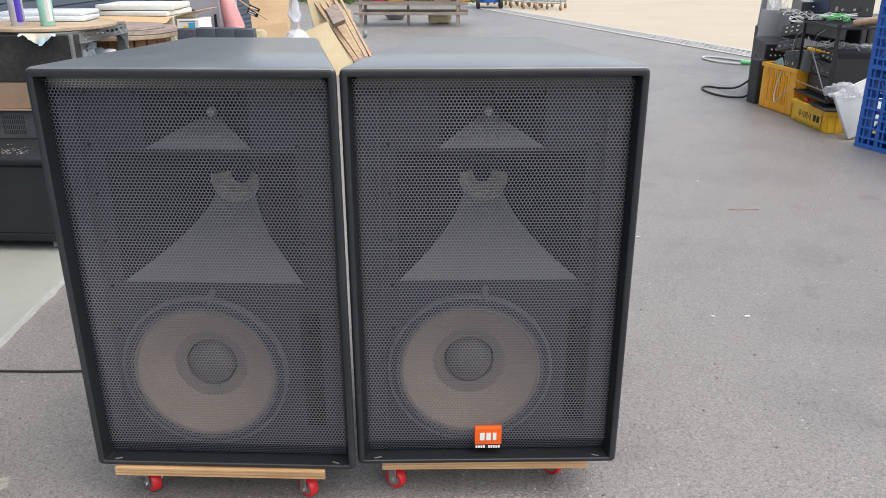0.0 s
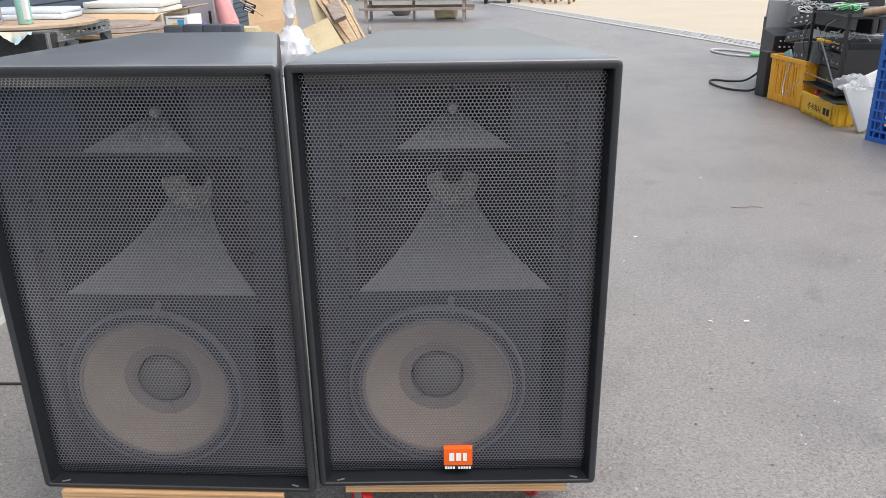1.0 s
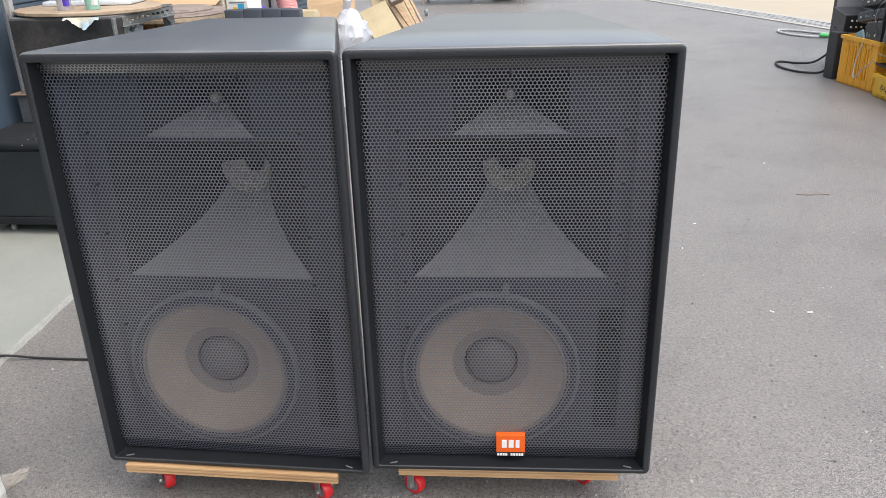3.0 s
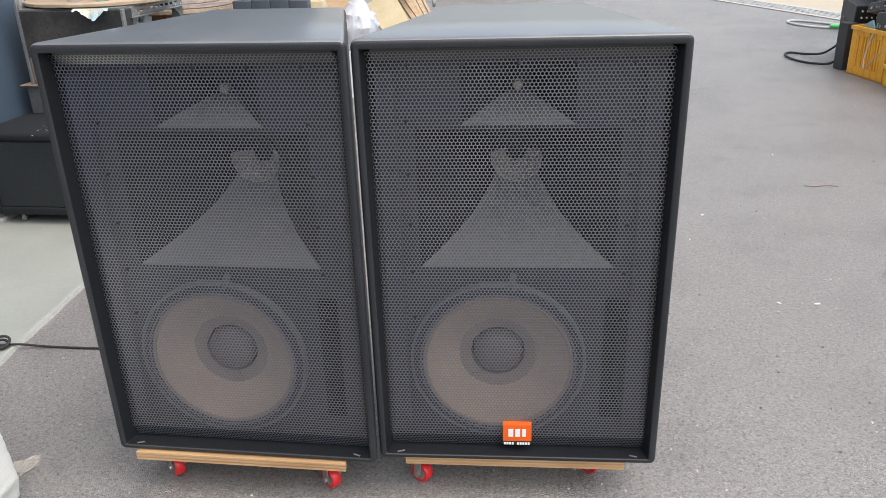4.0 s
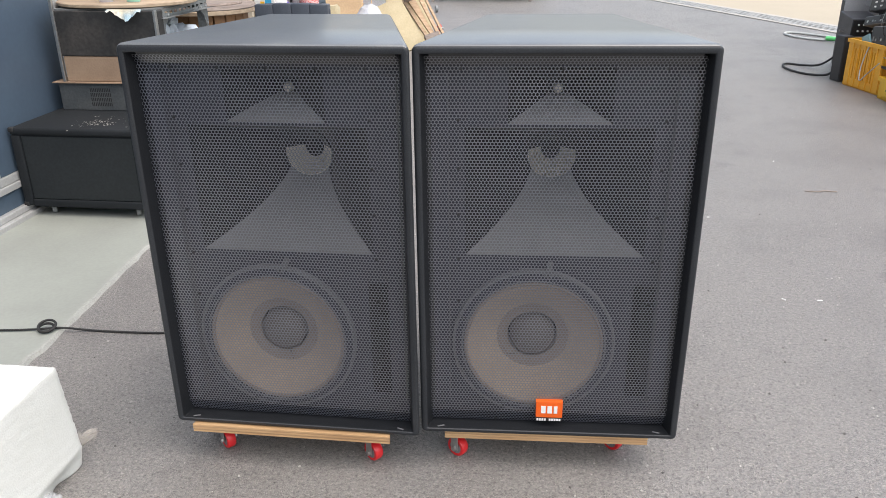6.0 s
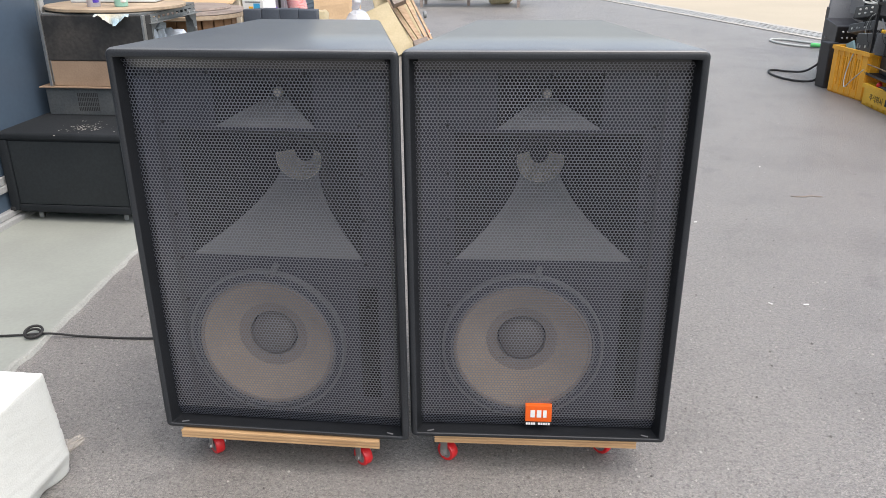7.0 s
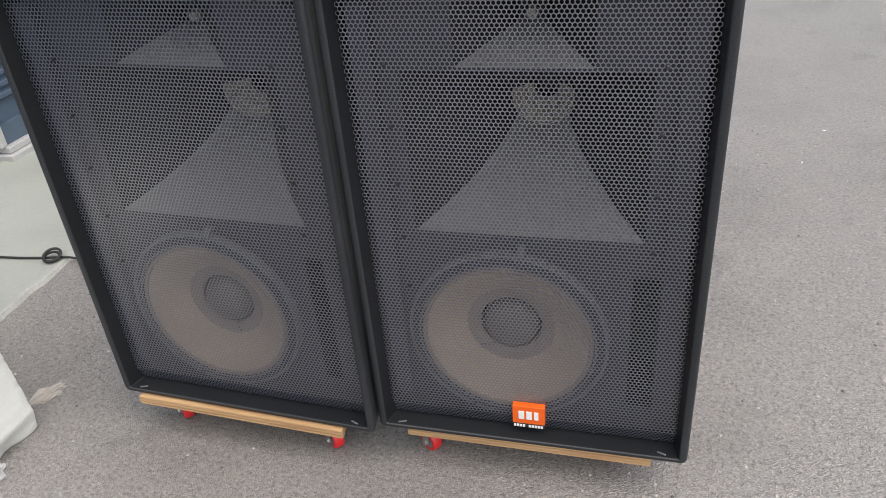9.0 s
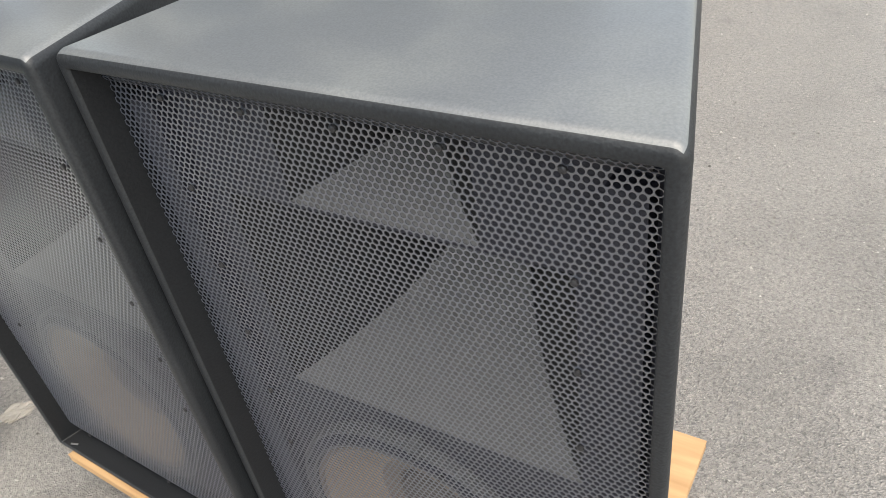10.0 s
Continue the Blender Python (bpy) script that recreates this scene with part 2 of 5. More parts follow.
CREAMCARD = material("cream_carton_board", (0.62, 0.56, 0.45), 0.8, vary=0.06, scale=6, second=(0.55, 0.48, 0.37), bump=0.05)
WRAP = material("film_wrapped_foam", (0.62, 0.68, 0.74), 0.35, vary=0.05, scale=14, fine=90, second=(0.7, 0.74, 0.77), bump=0.2, depth=0.003)
CANVAS = material("cream_wrapped_sheet", (0.52, 0.44, 0.28), 0.75, vary=0.06, scale=6, fine=60, second=(0.46, 0.38, 0.23), bump=0.1)
LEATHER = material("black_leatherette", (0.06, 0.07, 0.088), 0.42, vary=0.12, scale=9, fine=170, bump=0.15)
YELLOW = material("yellow_crate_plastic", (0.90, 0.52, 0.03), 0.45, vary=0.08, scale=6, second=(0.82, 0.45, 0.03), bump=0.06)
ORANGEY = material("orange_crate_plastic", (0.92, 0.46, 0.04), 0.45, vary=0.08, scale=6, second=(0.85, 0.39, 0.03), bump=0.06)
BLUE = material("blue_pallet_plastic", (0.030, 0.145, 0.50), 0.4, vary=0.12, scale=5, second=(0.026, 0.125, 0.45), bump=0.08)
PLASTIC = clear_plastic()
TAPE = PLASTIC.copy()
TAPE.name = "clear_tape"
TAPE.node_tree.nodes["Principled BSDF"].inputs["Base Color"].default_value = (0.62, 0.58, 0.52, 1)
TAPE.node_tree.nodes["Principled BSDF"].inputs["Alpha"].default_value = 0.55
CLOTHRED = checked_material()
MINT = material("mint_green_label", (0.32, 0.62, 0.52), 0.35, vary=0.04, bump=0.0)
LILAC = material("silver_can_label", (0.55, 0.55, 0.62), 0.3, metal=0.3, vary=0.05, bump=0.0)
PURPLE = material("purple_print", (0.1, 0.06, 0.5), 0.4, vary=0.05, bump=0.0)
GREENC = material("green_cable_jacket", (0.1, 0.5, 0.16), 0.5, vary=0.05, bump=0.0)
WHITEC = material("pale_cable_jacket", (0.46, 0.48, 0.46), 0.5, vary=0.05, bump=0.0)
GREYBOX = material("grey_device_case", (0.23, 0.235, 0.24), 0.45, metal=0.2, vary=0.1, scale=8, bump=0.05, per_object=0.25)
DARKBOX = material("black_device_case", (0.042, 0.044, 0.049), 0.42, metal=0.1, vary=0.15, scale=8, bump=0.05, per_object=0.3)
BEIGE = material("cream_device_case", (0.6, 0.58, 0.52), 0.5, vary=0.06, bump=0.03)
GALV = material("galvanised_steel", (0.41, 0.41, 0.395), 0.5, metal=0.3, vary=0.1, scale=9, second=(0.34, 0.34, 0.325), bump=0.03)
SCRAP = material("dirty_tape", (0.42, 0.39, 0.35), 0.4, vary=0.12, scale=30, bump=0.1)
STEELGREY = material("dark_grey_sheet_steel", (0.36, 0.365, 0.375), 0.45, metal=0.2, vary=0.08, scale=5, bump=0.04)
RACKBLACK = material("black_enamelled_steel", (0.017, 0.018, 0.020), 0.45, metal=0.1, vary=0.2, scale=12, second=(0.028, 0.028, 0.030), bump=0.05, specular=0.35)
RIM = material("worn_black_rim", (0.155, 0.158, 0.165), 0.42, vary=0.2, scale=15, bump=0.05)
NAVY = material("navy_device_case", (0.035, 0.05, 0.11), 0.45, vary=0.1, bump=0.04)
TEAL = material("teal_sheet", (0.2, 0.34, 0.37), 0.5, vary=0.08, bump=0.03)
GRASS = material("weeds", (0.08, 0.16, 0.04), 0.8, vary=0.3, scale=20, fine=80, second=(0.14, 0.2, 0.06), bump=0.3, per_object=0.3)


# ---- mesh helpers ----
def part(name, bm, mat, parent=None, label="", smooth=False, m=None):
    """Links a bmesh as one mesh object, under parent if there is one."""
    me = bpy.data.meshes.new(name)
    bmesh.ops.recalc_face_normals(bm, faces=bm.faces)
    if smooth:
        for f in bm.faces:
            f.smooth = True
        for e in bm.edges:
            if len(e.link_faces) == 2 and e.calc_face_angle(0) > 0.6:
                e.smooth = False
    bm.to_mesh(me)
    bm.free()
    me.materials.append(mat)
    ob = new(name, me)
    if parent:
        ob.parent = parent
    if m is not None:
        ob.matrix_basis = m
    if label:
        tagged(ob, label)
    return ob


def thing(name, m, label, category, group="", kind=""):
    ob = new(name)
    ob.empty_display_size = 0.1
    ob.matrix_basis = m
    return tagged(ob, label, category, group, kind)


def solid(name, bm, mat, m, label, category, group="", kind="", smooth=False):
    return tagged(part(name, bm, mat, None, "", smooth, m), label, category, group, kind)


def box(x0, x1, y0, y1, z0, z1, bevel=0.0, seg=2, bm=None):
    bm = bm or bmesh.new()
    made = bmesh.ops.create_cube(bm, size=1)["verts"]
    bmesh.ops.transform(bm, verts=made, matrix=Matrix.Translation(((x0 + x1) / 2, (y0 + y1) / 2, (z0 + z1) / 2)) @ Matrix.Diagonal((x1 - x0, y1 - y0, z1 - z0, 1)))
    if bevel:
        edges = list({e for v in made for e in v.link_edges})
        bmesh.ops.bevel(bm, geom=edges, offset=bevel, segments=seg, profile=0.5, affect="EDGES")
    return bm


def lathe(profile, steps=32, bm=None, m=None, close=False):
    """Turns (radius, height) pairs round z."""
    bm = bm or bmesh.new()
    rings = []
    for r, h in profile:
        if r < 1e-6:
            rings.append([bm.verts.new((0, 0, h))])
        else:
            rings.append([bm.verts.new((r * math.cos(2 * math.pi * i / steps), r * math.sin(2 * math.pi * i / steps), h)) for i in range(steps)])
    pairs = list(zip(rings, rings[1:])) + ([(rings[-1], rings[0])] if close else [])
    for a, b in pairs:
        for i in range(steps):
            j = (i + 1) % steps
            face = [a[i % len(a)], a[j % len(a)], b[j % len(b)], b[i % len(b)]]
            face = list(dict.fromkeys(face))
            if len(face) > 2:
                bm.faces.new(face)
    if m is not None:
        bmesh.ops.transform(bm, verts=[v for r in rings for v in r], matrix=m)
    return bm


def loft(rings, cap_first=False, cap_last=False, bm=None):
    bm = bm or bmesh.new()
    vs = [[bm.verts.new(p) for p in r] for r in rings]
    for a, b in zip(vs, vs[1:]):
        for i in range(len(a)):
            j = (i + 1) % len(a)
            bm.faces.new((a[i], a[j], b[j], b[i]))
    if cap_first:
        bm.faces.new(vs[0])
    if cap_last:
        bm.faces.new(vs[-1])
    return bm


def round_rect(x0, x1, z0, z1, r, y, n=4):
    """A ring of points in the plane y: a rectangle with rounded corners."""
    pts = []
    for cx, cz, a0 in ((x1 - r, z1 - r, 0), (x0 + r, z1 - r, 90), (x0 + r, z0 + r, 180), (x1 - r, z0 + r, 270)):
        for k in range(n + 1):
            a = radians(a0 + 90 * k / n)
            pts.append((cx + r * math.cos(a), y, cz + r * math.sin(a)))
    return pts


def tube(points, radius, sides=8, bm=None, smooth_steps=6):
    """A round cable or bar through points, rounded by a Catmull-Rom curve."""
    pts = [Vector(p) for p in points]
    if smooth_steps > 1 and len(pts) > 2:
        ext = [pts[0] * 2 - pts[1]] + pts + [pts[-1] * 2 - pts[-2]]
        fine = []
        for i in range(1, len(ext) - 2):
            a, b, c, d = ext[i - 1:i + 3]
            for k in range(smooth_steps):
                t = k / smooth_steps
                fine.append(0.5 * ((2 * b) + (c - a) * t + (2 * a - 5 * b + 4 * c - d) * t * t + (3 * b - 3 * c + d - a) * t ** 3))
        pts = fine + [pts[-1]]
    rings = []
    side = None
    for i, p in enumerate(pts):
        d = (pts[min(i + 1, len(pts) - 1)] - pts[max(i - 1, 0)]).normalized()
        if side is None:
            side = d.orthogonal().normalized()
        side = (side - d * side.dot(d)).normalized()
        up = d.cross(side)
        rings.append([p + radius * (math.cos(2 * math.pi * k / sides) * side + math.sin(2 * math.pi * k / sides) * up) for k in range(sides)])
    return loft(rings, True, True, bm)


def crumple(bm, amount, scale, seed=0.0):
    for v in bm.verts:
        v.co += amount * noise.noise_vector(v.co * scale + Vector((seed, seed * 2, -seed)))
    return bm

def crinkled(w, d, h, seed):
    """A heap of thin crinkled sheet: a fine dome, folded at two scales."""
    bm = lathe([(math.sin(a), 1 - (1 - math.cos(a)) ** 0.8 * 0.98) for a in [0.0001 + 1.53 * i / 16 for i in range(17)]], 52)
    for v in bm.verts:
        k = noise.noise(v.co * 5.5 + Vector((seed, 0, 0)))
        s = 0.8 + 0.75 * abs(noise.noise(v.co * 1.9 + Vector((0, seed, 0)))) - 0.32 * abs(k)
        v.co = Vector((v.co.x * w * s, v.co.y * d * s, v.co.z * h * s))
    return bm


# ---- ground, floor, building ----
bm = bmesh.new()
cuts = [-90, -40, -20, -10, -6, -4, -3, -2, -1, 0, 1, 2, 3, 4, 6, 10, 20, 40, 120]
grid = [[bm.verts.new((x, y + 5, 0)) for x in cuts] for y in cuts]
for a, b in zip(grid, grid[1:]):
    for i in range(len(cuts) - 1):
        bm.faces.new((a[i], a[i + 1], b[i + 1], b[i]))
solid("ground", bm, ASPHALT, pose(0, 0, 0), "worn grey asphalt yard with small stones and stains", "ground", kind="structure")

# the floor slab before the building, its edge slightly ragged
bm = bmesh.new()
rnd = random.Random(4)
edge = [(-1.413 - 0.075 * (y - 2.4) + rnd.uniform(-0.007, 0.007), y) for y in [0.6 + 0.055 * i for i in range(160)]]
low = [bm.verts.new((x + 0.006, y, 0.0)) for x, y in edge]
top = [bm.verts.new((x, y, 0.012)) for x, y in edge]
far = [bm.verts.new((-7.0, y, 0.012)) for x, y in edge]
for i in range(len(edge) - 1):
    bm.faces.new((low[i], low[i + 1], top[i + 1], top[i]))
    bm.faces.new((top[i], top[i + 1], far[i + 1], far[i]))
floor_slab = solid("floor", bm, SLAB, pose(0, 0, 0), "smooth pale grey painted concrete floor slab with ragged edge", "floor", kind="structure")
bm = bmesh.new()
run = [[bm.verts.new(p) for p in ((x + 0.008, y, 0.0), (x + 0.0005, y, 0.0128), (x - rnd.uniform(0.004, 0.018), y, 0.0128))] for x, y in edge]
for a, b in zip(run, run[1:]):
    for k in (0, 1):
        bm.faces.new((a[k], b[k], b[k + 1], a[k + 1]))
part("worn_edge", bm, WORN, floor_slab, "pale bare concrete along the edge")

# steel clad wall at x = -2.28: a framed smooth leaf, ribbed siding beside it
WX = -2.28
wall = thing("wall_west", pose(0, 0, 0), "blue-grey steel clad wall with white aluminium frame strips", "wall", kind="structure")
part("wall_core", box(WX - 0.12, WX - 0.02, 3.16, 9.5, 0, 5.5), WALLBLUE, wall)
part("kick_panel", box(WX - 0.03, WX, 3.17, 4.12, 0.067, 0.155), WALLBLUE, wall, "blue-grey kick panel")
part("smooth_panel", box(WX - 0.03, WX, 3.474, 4.13, 0.235, 3.0), WALLBLUE, wall, "smooth blue-grey door panel")
bm = bmesh.new()
profile = []
for i in range(60):
    z0 = 0.235 + i * 0.046
    profile += [(z0, -0.018), (z0 + 0.014, -0.018), (z0 + 0.022, 0.0), (z0 + 0.038, 0.0), (z0 + 0.046, -0.018)]
for (za, xa), (zb, xb) in zip(profile, profile[1:]):
    q = [bm.verts.new(p) for p in ((WX + xa, 3.17, za), (WX + xa, 3.40, za), (WX + xb, 3.40, zb), (WX + xb, 3.17, zb))]
    if zb > za:
        bm.faces.new(q)
part("ribbed_siding", bm, WALLBLUE, wall, "ribbed blue-grey siding")
for name, b in (("bottom_sill", (WX - 0.03, WX + 0.056, 3.128, 4.2, 0.0, 0.036)), ("sill_lip", (WX - 0.03, WX + 0.030, 3.15, 4.2, 0.037, 0.066)), ("corner_post", (WX - 0.12, WX + 0.012, 3.13, 3.168, 0.067, 3.1)),
                ("middle_rail", (WX - 0.03, WX + 0.016, 3.405, 4.13, 0.157, 0.190)), ("middle_rail", (WX - 0.03, WX + 0.008, 3.405, 4.13, 0.192, 0.232)),
                ("frame_strip", (WX - 0.03, WX + 0.016, 3.40, 3.435, 0.195, 3.0)), ("frame_strip", (WX - 0.03, WX + 0.008, 3.437, 3.472, 0.234, 3.0)),
                ("frame_strip", (WX - 0.03, WX + 0.02, 4.13, 4.165, 0.05, 3.0))):
    part(name, box(*b, bevel=0.004), WHITETRIM, wall)
bm = bmesh.new()
for i in range(58):
    z0 = 0.2 + i * 0.05
    box(WX - 0.03, WX - 0.004, 4.17, 9.5, z0, z0 + 0.042, bm=bm)
part("ribbed_siding", bm, WALLBLUE, wall, "ribbed dark grey siding")

# Unseen wall, added to block sky light from the left.
bm = box(WX - 0.75, WX - 0.5, -9.0, 3.128, 0, 5.5)
solid("wall_southwest", bm, WALLBLUE, pose(0, 0, 0), "plain blue-grey steel wall, unseen, added to block light", "wall", kind="structure")

# Unseen low wall, added far behind the camera for light on the speaker fronts.
bm = box(WX - 0.5, 9.5, -9.15, -9.0, 0, 2.2)
solid("wall_south", bm, RAW, pose(0, 0, 0), "plain low pale wall, unseen, added behind the camera", "wall", kind="structure")

# pale concrete yard past a drain grate
GA, GB = Vector((6.68, 3.36, 0)), Vector((-4.0, 30.2, 0))
gdir = (GB - GA).normalized()
gout = Vector((gdir.y, -gdir.x, 0))
bm = bmesh.new()
ring = [GA - 30 * gdir + 0.52 * gout, GB + 60 * gdir + 0.52 * gout, GB + 60 * gdir + 90 * gout, GA - 30 * gdir + 90 * gout]
bm.faces.new([bm.verts.new(p + Vector((0, 0, 0.006))) for p in ring])
solid("pavement", bm, CONCRETE, pose(0, 0, 0), "pale sunlit beige concrete yard surface", "pavement", kind="structure")
turn = math.degrees(math.atan2(gdir.y, gdir.x))
length = (GB - GA).length
CHANNEL = material("dusty_drain_bottom", (0.3, 0.28, 0.25), 0.9, vary=0.2, scale=6, bump=0.1)
grate = thing("drain_grate", pose(GA.x, GA.y, 0, 0, 0, turn), "long galvanised steel drain grate between asphalt and concrete", "grate", kind="structure")
part("curb_strip", box(0, length, -0.07, 0.0, 0.0, 0.012), RAW, grate, "pale concrete border strip")
part("curb_strip", box(0, length, -0.52, -0.42, 0.0, 0.012), RAW, grate)
part("channel", box(0, length, -0.42, -0.07, 0.001, 0.002), CHANNEL, grate)
bm = bmesh.new()
for i in range(int(length / 0.11)):
    box(i * 0.11, i * 0.11 + 0.06, -0.415, -0.075, 0.003, 0.011, bm=bm)
for y in (-0.40, -0.30, -0.19, -0.095):
    box(0, length, y - 0.012, y + 0.012, 0.0115, 0.013, bm=bm)
tagged(part("grate_bar", bm, GALV, grate, "galvanised grate bars"), kind="stuff")


# ---- the two loudspeakers ----
SW, SH, SD, TAPER = 0.649, 0.9755, 0.585, 0.25        # width, height, depth, how far the sides run in
BAF = 0.066                                           # the baffle's depth behind the front edge


LIP, LIP_TOP, LIP_FOOT = 0.0182, 0.0200, 0.0133       # thickness of the side, top and bottom boards at the mouth


def cabinet_mesh():
    rings = []
    for y, inset, r in ((SD, 0.014, 0.008), (SD - 0.004, 0.005, 0.014), (SD - 0.014, 0.0, 0.016), (0.011, 0.0, 0.015), (0.006, 0.0012, 0.014), (0.0025, 0.0036, 0.011),
                        (0.0006, 0.0066, 0.009), (0.0, 0.0088, 0.006), (0.0, 0.0161, 0.004), (0.0008, 0.0174, 0.003), (0.003, LIP, 0.003)):
        h = SW / 2 - TAPER * max(y, 0) - inset
        rings.append(round_rect(-h, h, 0.73 * inset, SH - 1.1 * inset, r, y))
    return loft(rings, cap_first=True)


def lining_mesh():
    rings = []
    for y, gap in ((0.003, 0.0), (0.012, 0.0003), (BAF + 0.004, 0.0003)):
        h = SW / 2 - TAPER * y - LIP - gap
        rings.append(round_rect(-h, h, LIP_FOOT + gap, SH - LIP_TOP - gap, 0.003, y))
    return loft(rings)


def grille_mesh():
    """A perforated sheet: hexagonal holes in staggered rows, bent forward along its top and bottom."""
    pitch, half = 0.008, 0.2970
    rad, hole = pitch / math.sqrt(3), 0.0033
    bends = [(0.0150, 0.0440), (0.049, 0.033), (0.9285, 0.033), (0.9535, 0.0180)]      # height, depth
    runs = [0.0]
    for (za, ya), (zb, yb) in zip(bends, bends[1:]):
        runs.append(runs[-1] + math.hypot(zb - za, yb - ya))

    def lay(u, s, back):
        k = 0
        while k < len(runs) - 2 and s > runs[k + 1]:
            k += 1
        (za, ya), (zb, yb) = bends[k], bends[k + 1]
        f = (s - runs[k]) / (runs[k + 1] - runs[k])
        return (u, ya + (yb - ya) * f + back, za + (zb - za) * f)
    verts, faces = [], []
    rows = int((runs[-1] - 0.006) / (1.5 * rad))
    n = int(2 * half / pitch)
    for j in range(rows):
        s0 = 0.006 + 1.5 * rad * j
        for i in range(n):
            u0 = (i - (n - 1) / 2) * pitch + (pitch / 4 if j % 2 else -pitch / 4)
            k = len(verts)
            for c in range(6):
                a = radians(30 + 60 * c)
                verts.append(lay(u0 + rad * math.cos(a), s0 + rad * math.sin(a), 0))
            for back in (0, 0.0009):
                for c in range(12):
                    a = radians(30 + 30 * c)
                    verts.append(lay(u0 + hole * math.cos(a), s0 + hole * math.sin(a), back))
            for c in range(6):
                d = (c + 1) % 6
                faces.append((k + c, k + d, k + 6 + (2 * c + 2) % 12, k + 6 + 2 * c + 1, k + 6 + 2 * c))
            for c in range(12):
                d = (c + 1) % 12
                faces.append((k + 6 + c, k + 6 + d, k + 18 + d, k + 18 + c))
    me = bpy.data.meshes.new("grille")
    me.from_pydata(verts, [], faces)
    me.materials.append(GRILLE)
    return me


def baffle_mesh(holes):
    bm = bmesh.new()
    h = SW / 2 - TAPER * BAF - LIP - 0.0005
    loops = [round_rect(-h, h, LIP_FOOT + 0.0005, SH - LIP_TOP - 0.0005, 0.003, BAF, 1)] + holes
    edges = []
    for pts in loops:
        vs = [bm.verts.new(p) for p in pts]
        edges += [bm.edges.new((vs[i], vs[(i + 1) % len(vs)])) for i in range(len(vs))]
    bmesh.ops.triangle_fill(bm, use_beauty=True, edges=edges)
    return bm


def horn_rings(cx, cz, hw, hh, tw, th, depth, pw, ph, n=14, corner=0.004, drop=0.0, throat=0.12):
    rings = []
    for k in range(n + 1):
        s = 1 - k / n
        w, h = tw + (hw - tw) * s ** pw, th + (hh - th) * s ** ph
        r = corner + (min(tw, th) * throat - corner) * (1 - s) ** 4
        low = cz - drop * (1 - s)
        rings.append(round_rect(cx - w, cx + w, low - h, low + h, min(r, 0.98 * w, 0.98 * h), BAF + depth * (1 - s), 5))
    return rings


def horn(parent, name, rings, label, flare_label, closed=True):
    """A horn's throat and walls, and its lower flare as a part coloured as if lit."""
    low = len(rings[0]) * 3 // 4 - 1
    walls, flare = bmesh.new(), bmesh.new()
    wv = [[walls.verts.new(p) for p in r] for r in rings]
    lit_side = range(low - 3, low + 4)                   # the lower side and most of its corners
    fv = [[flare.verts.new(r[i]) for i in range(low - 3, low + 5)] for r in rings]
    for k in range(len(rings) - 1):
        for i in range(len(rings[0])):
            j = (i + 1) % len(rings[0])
            if i not in lit_side:
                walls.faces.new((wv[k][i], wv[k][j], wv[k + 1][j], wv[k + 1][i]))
        for i in range(len(lit_side)):
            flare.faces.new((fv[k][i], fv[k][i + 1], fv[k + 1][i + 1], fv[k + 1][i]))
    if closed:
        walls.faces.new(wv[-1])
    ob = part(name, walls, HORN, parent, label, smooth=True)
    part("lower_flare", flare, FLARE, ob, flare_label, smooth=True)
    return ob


def circle(cx, cz, r, y, n=48):
    return [(cx + r * math.cos(2 * math.pi * i / n), y, cz + r * math.sin(2 * math.pi * i / n)) for i in range(n)]


WU, WZ, WR, WY = -0.0423, 0.2375, 0.174, 0.043         # woofer: its centre, cut-out and the depth of its face
MU, MZ = 0.0, 0.628                                  # large horn
TU, TZ = 0.0, 0.8545                                 # small horn
MOUTH = 0.234                                        # depth of the large horn


